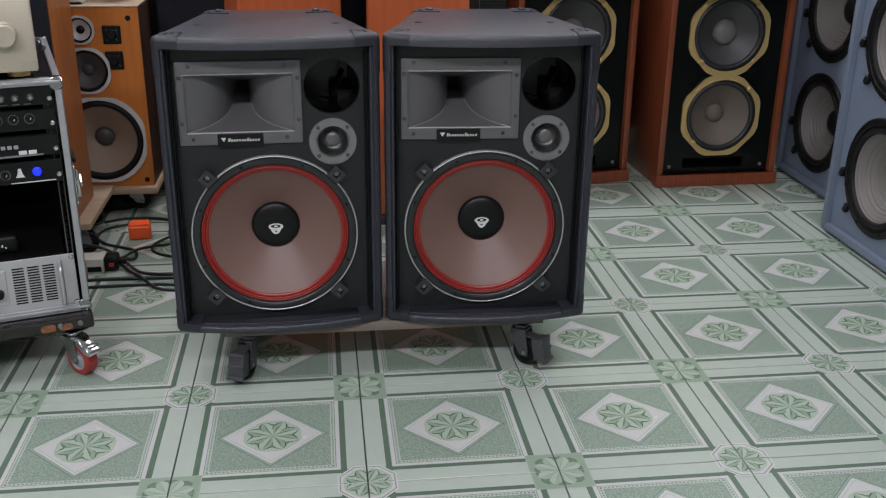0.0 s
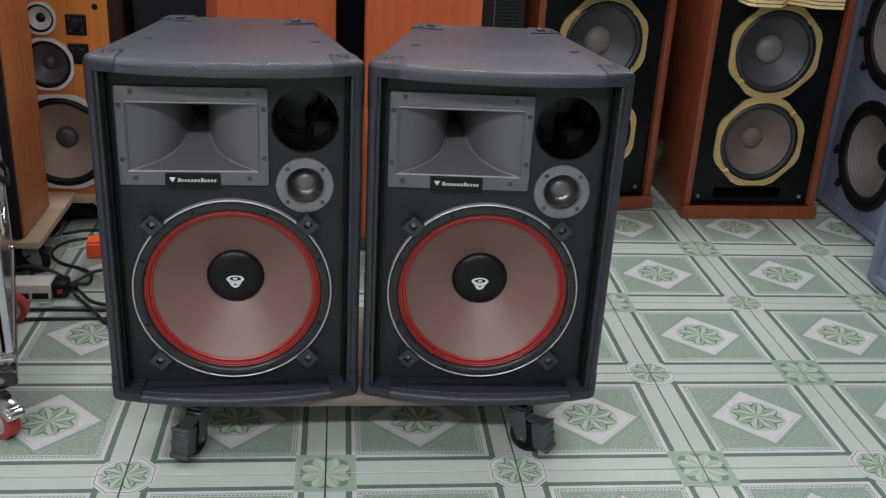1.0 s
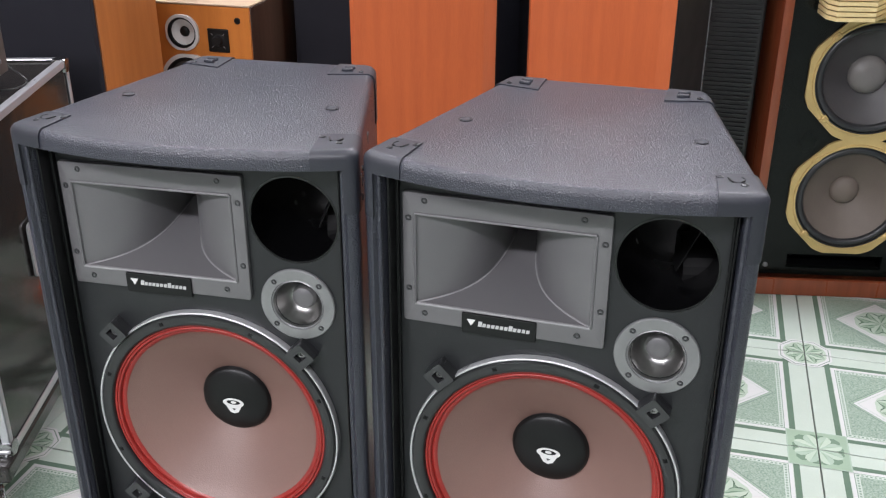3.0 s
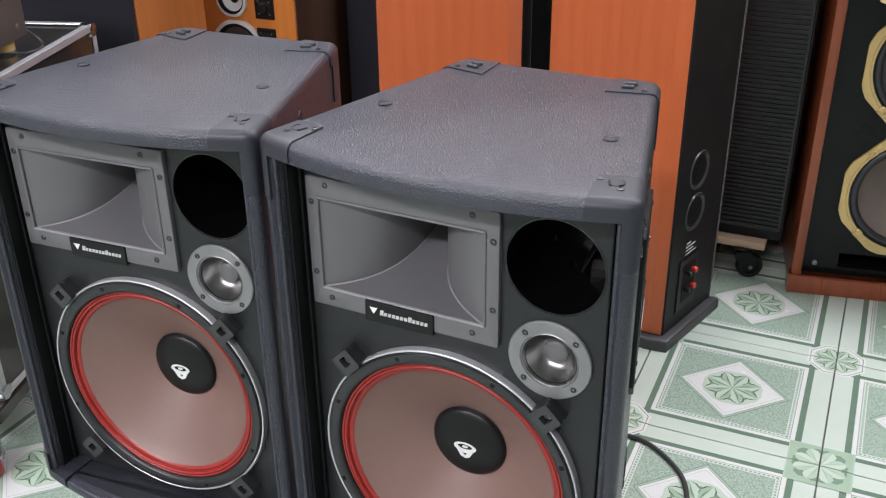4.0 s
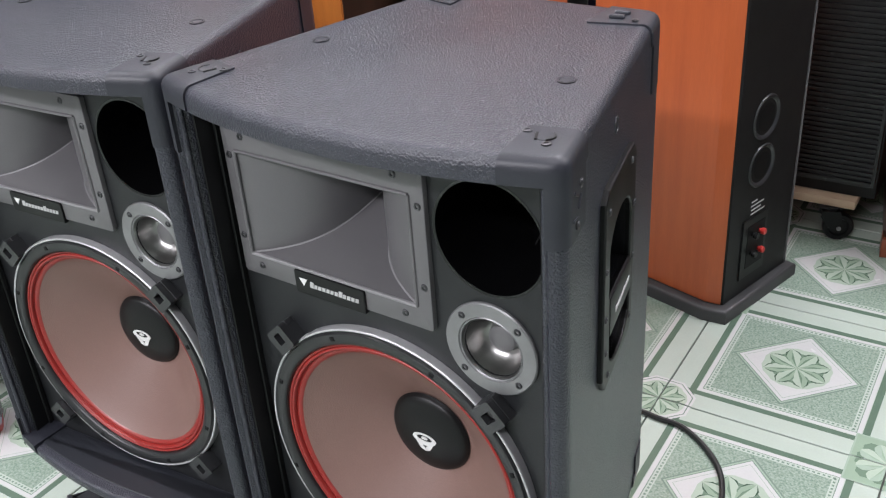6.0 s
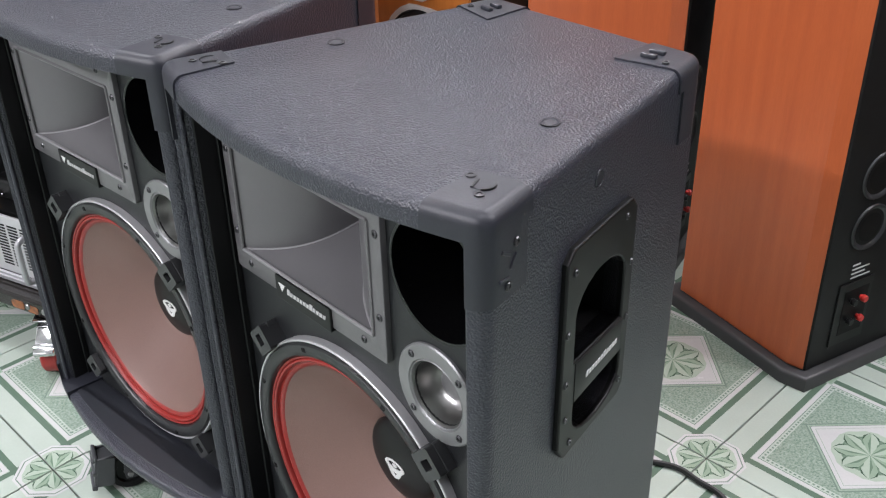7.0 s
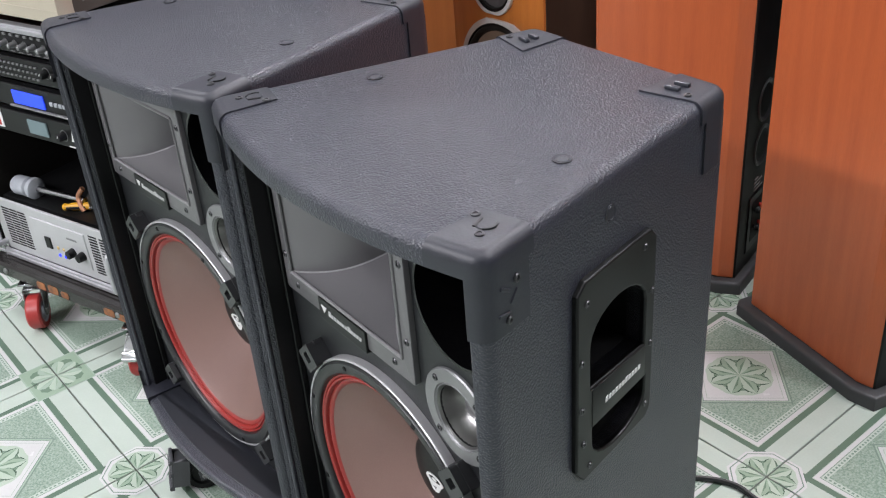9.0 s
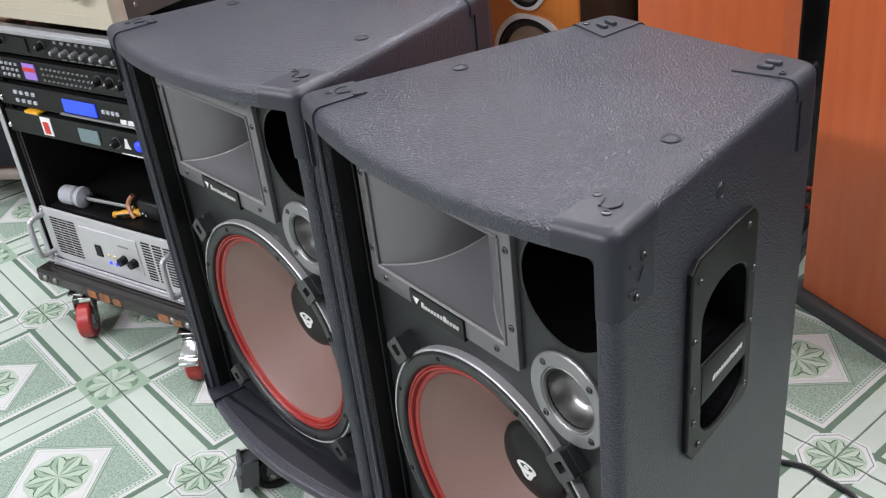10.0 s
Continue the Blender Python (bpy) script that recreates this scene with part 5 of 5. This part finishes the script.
def gold_speaker(m, label):
    g = thing("gold_driver_speaker", m, label, "loudspeaker", "wooden speakers with gold drivers")
    hw, d, h = 0.245, 0.46, 1.18
    part("side_board", box(-hw, -hw + 0.024, 0.0, d, 0.0, h, 0.003), MAHOGANY, g, "", True)
    part("side_board", box(hw - 0.024, hw, 0.0, d, 0.0, h, 0.003), MAHOGANY, g, "", True)
    part("top_board", box(-hw + 0.0245, hw - 0.0245, 0.0, d, h - 0.024, h - 0.0005, 0.003), MAHOGANY, g, "", True)
    part("bottom_rail", moved(prism([(-hw - 0.006, -0.014), (hw + 0.006, -0.014), (hw + 0.006, 0.03), (hw + 0.0005, 0.03), (hw + 0.0005, -0.0005), (-hw - 0.0005, -0.0005), (-hw - 0.0005, 0.03), (-hw - 0.006, 0.03)], 0.0, 0.046, 0.003, 2, True), pose(0, 0, 0.002)), MAHOGANY, g, "projecting wooden bottom rail", True)
    part("back_board", box(-hw + 0.0245, hw - 0.0245, d - 0.02, d - 0.001, 0.002, h - 0.0245), DARKWOOD, g)
    slot = [(-0.135, 0.068), (0.115, 0.068), (0.115, 0.108), (-0.135, 0.108)]
    part("baffle", plate([(-hw + 0.0245, 0.002), (hw - 0.0245, 0.002), (hw - 0.0245, h - 0.0245), (-hw + 0.0245, h - 0.0245)], [slot, ring_pts(0, 0.594, 0.1412), ring_pts(0, 0.277, 0.1412)], 0.022, 0.040), surface("black_lacquer", (0.0040, 0.0052, 0.0046), 0.24, 0, None, 5, 0.3, 200, 0.1, spec=0.25) if not bpy.data.materials.get("black_lacquer") else bpy.data.materials["black_lacquer"], g, "black lacquered front board")
    part("slot", joined(box(-0.136, 0.116, 0.10, 0.11, 0.066, 0.110), box(-0.136, 0.116, 0.038, 0.10, 0.064, 0.067), box(-0.136, 0.116, 0.038, 0.10, 0.109, 0.112)), DEEP, g, "bass slot")
    for zz, cone, dome, cr, dp in ((0.594, DARKCONE, GREYDOME, 0.049, 0.045), (0.277, BROWNCONE, BROWNCONE, 0.038, 0.058)):
        dv = round_driver(g, "woofer", pose(0, 0.022, zz), 0.159, GOLD, cone, dome, cr, dp, eight_sided(0.1585, 0.1655), "driver in an octagonal gold frame", 0, CLAMP, 0.885)
        part("frame_lip", moved(lathe([(0.1410, -0.009), (0.1420, -0.0120), (0.1465, -0.0120), (0.1480, -0.009)], 56, True), pose(0, 0.022, zz)), GOLD, dv, "", True)
        for k in range(4):
            a = radians(45 + 90 * k)
            part("mount", moved(joined(box(-0.008, 0.008, -0.014, -0.008, -0.011, 0.011, 0.002, 1), disc(0.0055, -0.017, -0.010, 12, 0.001)), pose(0.148 * math.cos(a), 0.022, zz + 0.148 * math.sin(a), 0, 45, 0)), GOLD, dv, "", True)
    for x, z in ((-0.19, 0.075), (0.19, 0.075)):
        part("socket", moved(disc(0.007, 0.016, 0.024, 12, 0.002), pose(x, 0, z)), FLANGE, g)
    # acoustic lens of stacked gold plates with a notched front
    lens = part("acoustic_lens", joined(box(-0.150, 0.150, -0.004, 0.0215, 0.752, 1.010)), BLACK, g, "acoustic lens of stacked gold plates")
    for k in range(21):
        zz = 0.758 + 0.0122 * k
        pts = [(-0.165, 0.006), (-0.165, -0.070), (-0.150, -0.098), (-0.062, -0.098), (0.0, -0.012), (0.062, -0.098), (0.150, -0.098), (0.165, -0.070), (0.165, 0.006)]
        part("lens_plate", prism(pts, zz, zz + 0.0092), GOLDP, lens)
    return g


gold_r = gold_speaker(pose(1.514, 3.554, 0, 0, 0, 1.6), "mahogany loudspeaker with black front and two gold-framed drivers")
gold_l = copy_thing(gold_r, pose(0.935, 3.603, 0, 0, 0, 10.0))

# ---------------------------------------------------------------- blue-grey cabinets
def blue_cabinet(m, w, h, drivers, label, feet=0.0):
    b = thing("blue_cabinet", m, label, "loudspeaker", "blue-grey speaker cabinets")
    d = 0.55
    part("shell", joined(box(-w / 2, -w / 2 + 0.024, 0, d, 0.012, h, 0.003), box(w / 2 - 0.024, w / 2, 0, d, 0.012, h, 0.003), box(-w / 2 + 0.0245, w / 2 - 0.0245, 0, d, h - 0.024, h, 0.003), box(-w / 2 + 0.0245, w / 2 - 0.0245, 0, d, 0.012, 0.036, 0.003), box(-w / 2 + 0.0245, w / 2 - 0.0245, d - 0.02, d, 0.036, h - 0.024)), BLUEGREY, b, "painted blue-grey shell", True)
    part("baffle", plate([(-w / 2 + 0.0245, 0.0365), (w / 2 - 0.0245, 0.0365), (w / 2 - 0.0245, h - 0.0245), (-w / 2 + 0.0245, h - 0.0245)], [ring_pts(x, z, 0.165) for x, z in drivers], 0.020, 0.038), BLUEGREY, b, "recessed painted front board")
    part("skid", joined(box(-w / 2 + 0.03, -w / 2 + 0.08, 0.02, d - 0.02, 0.0, 0.0118), box(w / 2 - 0.08, w / 2 - 0.03, 0.02, d - 0.02, 0.0, 0.0118)), BLACK, b)
    for x, z in drivers:
        dv = round_driver(b, "woofer", pose(x, 0.020, z), 0.192, BLACK, GREYCONE, BLACK_SOFT, 0.050, 0.075, None, "fifteen inch driver with a ribbed grey cone", 9, BLACK_SOFT)
        for k in range(8):
            a = radians(22.5 + 45 * k)
            part("bolt", moved(disc(0.006, -0.014, -0.008, 10, 0.0015), pose(x + 0.180 * math.cos(a), 0.020, z + 0.180 * math.sin(a))), BLACK, dv)
        for k in range(2):
            a = radians(190 + 35 * k)
            part("clip", moved(box(-0.010, 0.010, -0.018, 0.0, -0.016, 0.016, 0.003, 1), pose(x + 0.203 * math.cos(a), 0.020, z + 0.203 * math.sin(a), 0, 30, 0)), BLACK, dv)
    return b


blue_cabinet(pose(1.855, 3.470, 0, 0, 0, -90), 0.580, 1.30, [(-0.01, 0.262), (-0.01, 0.690)], "tall blue-grey loudspeaker cabinet with two ribbed grey drivers")
blue_cabinet(pose(1.688, 2.710, 0, 0, 0, -90), 0.610, 1.30, [(-0.035, 0.268), (-0.035, 0.700)], "blue-grey loudspeaker cabinet standing forward of its neighbour")

# ---------------------------------------------------------------- far left cabinet
fm = pose(-1.86, 2.20, 0, 0, 0, 40)
board_on_casters(fm, -0.22, 0.22, -0.02, 0.36, 0.100, 0.118, "whitish board on casters under a dark wooden cabinet", GREYPLY)
fc = thing("wooden_cabinet", fm, "dark reddish wooden speaker cabinet on a board", "loudspeaker")
part("body", box(-0.20, 0.20, 0.018, 0.34, 0.119, 1.10, 0.01), MAHOGANY, fc, "", True)
part("grille", box(-0.19, 0.19, 0.004, 0.0175, 0.13, 1.09, 0.004), GRILLE, fc, "", True)

# ---------------------------------------------------------------- things on the floor
orange = thing("orange_box", pose(-0.655, 3.165, 0, 0, 0, 8), "small orange plastic junction box on the tiles", "box")
part("body", box(-0.036, 0.036, -0.030, 0.030, 0.0, 0.048, 0.008, 3), ORANGE, orange, "", True)
part("lid", box(-0.032, 0.032, -0.026, 0.026, 0.0482, 0.053, 0.004, 2), ORANGE, orange, "", True)
strip = thing("power_strip", pose(-0.785, 2.880, 0, 0, 0, 2), "cream mains extension block with black sockets on the floor", "power strip")
part("body", box(-0.085, 0.070, -0.034, 0.034, 0.0, 0.048, 0.005), CREAM, strip, "", True)
for k in range(3):
    part("socket", box(-0.078 + 0.050 * k, -0.036 + 0.050 * k, -0.0355, -0.0335, 0.007, 0.024, 0.001, 1), BLACK, strip)
part("light", moved(disc(0.0055, -0.038, -0.033, 12, 0.002), pose(-0.045, 0, 0.030)), RED_LED, strip, "small red indicator light")
part("plug", joined(box(0.0705, 0.112, -0.028, 0.028, 0.004, 0.050, 0.008, 3), box(0.110, 0.135, -0.008, 0.008, 0.016, 0.032, 0.004, 2)), BLACK, strip, "black plug", True)
part("switch", box(0.086, 0.100, -0.031, -0.0275, 0.020, 0.032, 0.001, 1), REDPLASTIC, strip, "red switch")


def floor_cable(pts, r, label, mat=CABLE):
    c = thing("cable", pose(0, 0, 0), label, "cable", "cables on the floor")
    part("lead", tube(smooth_path(pts, 8), r, 8), mat, c, "", True)
    return c


CL = "black rubber cable lying in loops on the tiles"
Z_ = 0.0052
floor_cable([(-0.640, 3.270, 0.018), (-0.70, 3.285, Z_), (-0.775, 3.245, Z_), (-0.795, 3.165, Z_), (-0.755, 3.095, Z_), (-0.690, 3.055, Z_), (-0.645, 3.005, Z_ + 0.006), (-0.640, 2.955, Z_), (-0.665, 2.925, 0.015), (-0.672, 2.895, 0.024)], 0.005, CL)
floor_cable([(-0.80, 3.310, Z_), (-0.73, 3.345, Z_), (-0.62, 3.335, Z_), (-0.545, 3.285, Z_), (-0.520, 3.19, Z_), (-0.535, 3.09, Z_), (-0.590, 3.045, Z_ + 0.006), (-0.640, 3.000, Z_ + 0.012), (-0.690, 2.955, Z_), (-0.76, 2.94, Z_)], 0.005, CL)
floor_cable([(-0.470, 3.17, Z_), (-0.545, 3.135, Z_ + 0.006), (-0.600, 3.065, Z_), (-0.575, 2.995, Z_), (-0.50, 2.955, Z_), (-0.40, 2.95, Z_)], 0.005, CL)
floor_cable([(-0.89, 2.945, Z_), (-0.83, 2.950, 0.05), (-0.77, 2.935, 0.062), (-0.70, 2.915, 0.045), (-0.65, 2.86, Z_ + 0.006), (-0.59, 2.775, Z_ + 0.008), (-0.53, 2.705, Z_), (-0.44, 2.68, Z_)], 0.005, CL)
floor_cable([(-0.650, 2.88, 0.02), (-0.60, 2.835, Z_), (-0.52, 2.815, Z_), (-0.40, 2.82, Z_), (-0.30, 2.83, Z_)], 0.005, CL)
floor_cable([(-0.86, 2.775, Z_), (-0.72, 2.790, Z_), (-0.60, 2.788, Z_), (-0.45, 2.785, Z_), (-0.28, 2.79, Z_)], 0.005, CL)
floor_cable([(-0.84, 2.725, Z_), (-0.70, 2.735, Z_), (-0.55, 2.738, Z_), (-0.42, 2.725, Z_), (-0.25, 2.74, Z_)], 0.005, CL)
floor_cable([(-0.50, 3.30, Z_), (-0.56, 3.22, Z_), (-0.55, 3.14, Z_ + 0.006), (-0.50, 3.06, Z_), (-0.47, 2.97, Z_ + 0.006), (-0.48, 2.88, Z_), (-0.42, 2.84, Z_ + 0.006)], 0.005, CL)
def crumpled_bag(m, sx, sy, sz, shift, label):
    bag = thing("black_bag", m, label, "bag")
    bb = bmesh.new()
    bmesh.ops.create_icosphere(bb, subdivisions=4, radius=1.0)
    for v in bb.verts:
        p = v.co + Vector((shift, 0, 0))
        n_ = noise.noise(p * 2.3) * 0.30 + noise.noise(p * 6.0) * 0.14
        v.co = Vector((v.co.x * sx, v.co.y * sy, max(0.0, v.co.z * sz + sz * 0.89))) * (1 + n_)
    part("sack", bb, GRILLE, bag, "", True)


crumpled_bag(pose(-0.875, 3.06, 0, 0, 0, 10), 0.085, 0.060, 0.045, 0.0, "crumpled dark plastic bag under the board edge")
crumpled_bag(pose(-0.815, 3.50, 0, 0, 0, -15), 0.120, 0.075, 0.032, 5.0, "dark plastic bag pushed in between the casters")
floor_cable([(0.300, 2.545, 0.16), (0.295, 2.60, 0.08), (0.305, 2.68, 0.012), (0.335, 2.745, Z_), (0.374, 2.784, Z_), (0.415, 2.803, Z_), (0.455, 2.800, Z_), (0.505, 2.795, Z_), (0.560, 2.758, Z_), (0.602, 2.705, Z_), (0.622, 2.63, Z_), (0.610, 2.55, Z_), (0.55, 2.47, Z_)], 0.005, "black power cable curling out from behind the loudspeaker")

# ---------------------------------------------------------------- floor tiles
TILE, TX, TY = 0.4, 0.035, 2.06
TM = [T_LIGHT, T_WHITE, T_DARK, T_FIELD, T_MID, T_GREY, T_PETAL, T_PETAL2, T_PALE, T_DEEP]


def tile_mesh():
    """One glazed tile: body, printed lines, field, diamond, flower and quarter medallions."""
    bm = bmesh.new()
    h = TILE / 2 - 0.0016
    body = prism([(-h, -h), (h, -h), (h, h), (-h, h)], -0.008, 0.0, 0.0009, 1, True)
    add(bm, body)
    for f in bm.faces:
        f.material_index = 0
    lv = [0.0]

    def face(pts, mat, z):
        f = bm.faces.new([bm.verts.new((x, y, z)) for x, y in pts])
        f.normal_update()
        if f.normal.z < 0:
            f.normal_flip()
        f.material_index = mat

    def turn(pts, q):
        for _ in range(q):
            pts = [(-y, x) for x, y in pts]
        return pts
    e = 0.00012
    for q in range(4):                                     # dark lines beside the joints
        face(turn([(-h, 0.1465), (h, 0.1465), (h, 0.1590), (-h, 0.1590)], q), 2, e * (1 + 0.5 * q))
    face([(-0.1450, -0.1450), (0.1450, -0.1450), (0.1450, 0.1450), (-0.1450, 0.1450)], 1, e * 3.5)
    face([(-0.1375, -0.1375), (0.1375, -0.1375), (0.1375, 0.1375), (-0.1375, 0.1375)], 5, e * 4)
    face([(-0.1360, -0.1360), (0.1360, -0.1360), (0.1360, 0.1360), (-0.1360, 0.1360)], 0, e * 4.5)
    face([(-0.1265, -0.1265), (0.1265, -0.1265), (0.1265, 0.1265), (-0.1265, 0.1265)], 3, e * 5)
    for q in range(4):                                     # beaded border
        for k in range(32):
            x = -0.1295 + 0.259 * k / 31
            face(turn([(x - 0.0022, 0.1292), (x + 0.0022, 0.1292), (x + 0.0022, 0.1330), (x - 0.0022, 0.1330)], q), 5, e * 5)
    for r, mt, k in ((0.121, 5, 6), (0.1165, 6, 6.5), (0.1125, 5, 7), (0.1100, 1, 7.5), (0.1010, 6, 8), (0.0995, 1, 8.5)):
        face([(r, 0), (0, r), (-r, 0), (0, -r)], mt, e * k)

    def flower(cx, cy, ks, a0, r, z):
        """Broad folded petals, one half lit and one in shade, with dark crescents at the tips."""
        for k in ks:
            a = a0 + radians(22.5 + 45 * k)
            c, s = math.cos(a), math.sin(a)

            def P(u, v):
                return (cx + r * (u * c - v * s), cy + r * (u * s + v * c))
            face([P(0, 0), P(0.95, -0.393), P(1.06, -0.17), P(1.06, 0.17), P(0.95, 0.393)], 8, z)
            face([P(0, 0), P(0.74, -0.306), P(0.82, -0.12), P(0.82, 0.12), P(0.74, 0.306)], 7, z + e * 0.4)
            face([P(0, 0), P(0.40, -0.165), P(0.62, -0.225), P(0.80, -0.19), P(1, 0)], 8, z + e * 0.8)
            face([P(0, 0), P(1, 0), P(0.80, 0.19), P(0.62, 0.225), P(0.40, 0.165)], 4, z + e * 0.8)
            face([P(0, 0), P(0.86, 0.012), P(0.50, 0.085)], 7, z + e * 1.2)
            face([P(0.36, -0.150), P(0.60, -0.228), P(0.50, -0.165)], 7, z + e * 1.2)
            for g in (-1, 1):
                face([P(0.64, g * 0.240), P(0.84, g * 0.215), P(1.03, 0.0), P(0.84, g * 0.155), P(0.72, g * 0.195)], 9, z + e * (1.4 + 0.2 * g))

    flower(0, 0, range(8), 0.0, 0.0605, e * 8.8)
    for q in range(4):
        green = q % 2 == 0
        sx, sy = ((-1, -1), (1, -1), (1, 1), (-1, 1))[q]
        cx, cy = sx * h, sy * h

        def quarter(pts, mt, z):
            face([(cx - sx * x, cy - sy * y) for x, y in pts], mt, z)
        if green:
            quarter([(0, 0), (0.061, 0), (0.061, 0.061), (0, 0.061)], 6, e * 10)
            quarter([(0, 0), (0.058, 0), (0.058, 0.058), (0, 0.058)], 4, e * 10.5)
            quarter([(0, 0), (0.049, 0), (0.050, 0.010), (0.043, 0.018), (0.044, 0.034), (0.034, 0.044), (0.018, 0.043), (0.010, 0.050), (0, 0.049)], 7, e * 11)
        else:
            quarter([(0, 0), (0.060, 0), (0.060, 0.026), (0.026, 0.060), (0, 0.060)], 1, e * 10)
            quarter([(0, 0), (0.0555, 0), (0.0555, 0.0240), (0.0240, 0.0555), (0, 0.0555)], 5, e * 10.5)
            quarter([(0, 0), (0.0535, 0), (0.0535, 0.0230), (0.0230, 0.0535), (0, 0.0535)], 1, e * 11)
        base = math.atan2(-sy, -sx)
        for k in (-1, 1):
            a = base + radians(22.5 * k)
            if green:
                c, sn = math.cos(a), math.sin(a)

                def P(u, v):
                    return (cx + 0.050 * (u * c - v * sn), cy + 0.050 * (u * sn + v * c))
                face([P(0, 0), P(0.35, -0.145), P(0.66, -0.262), P(0.84, -0.235), P(0.96, -0.11), P(1.0, 0)], 8, e * 11.6)
                face([P(0, 0), P(1.0, 0), P(0.96, 0.11), P(0.84, 0.235), P(0.66, 0.262), P(0.35, 0.145)], 6, e * 11.6)
                face([P(0.05, 0.0), P(0.78, 0.015), P(0.45, 0.075)], 4, e * 12.2)
            else:
                flower(cx, cy, (0,), a - radians(22.5), 0.0465, e * 11.6)
    me = bpy.data.meshes.new("tile")
    bm.to_mesh(me)
    bm.free()
    for m in TM:
        me.materials.append(m)
    return me


TILE_MESH = tile_mesh()
for j in range(-8, 6):
    for i in range(-6, 9):
        ob = new("tile", TILE_MESH)
        ob.parent = floor_slab
        ob.matrix_basis = pose(TX + TILE * (i + 0.5), TY + TILE * (j + 0.5), 0, 0, 0, 0 if (i + j) % 2 == 0 else 90)
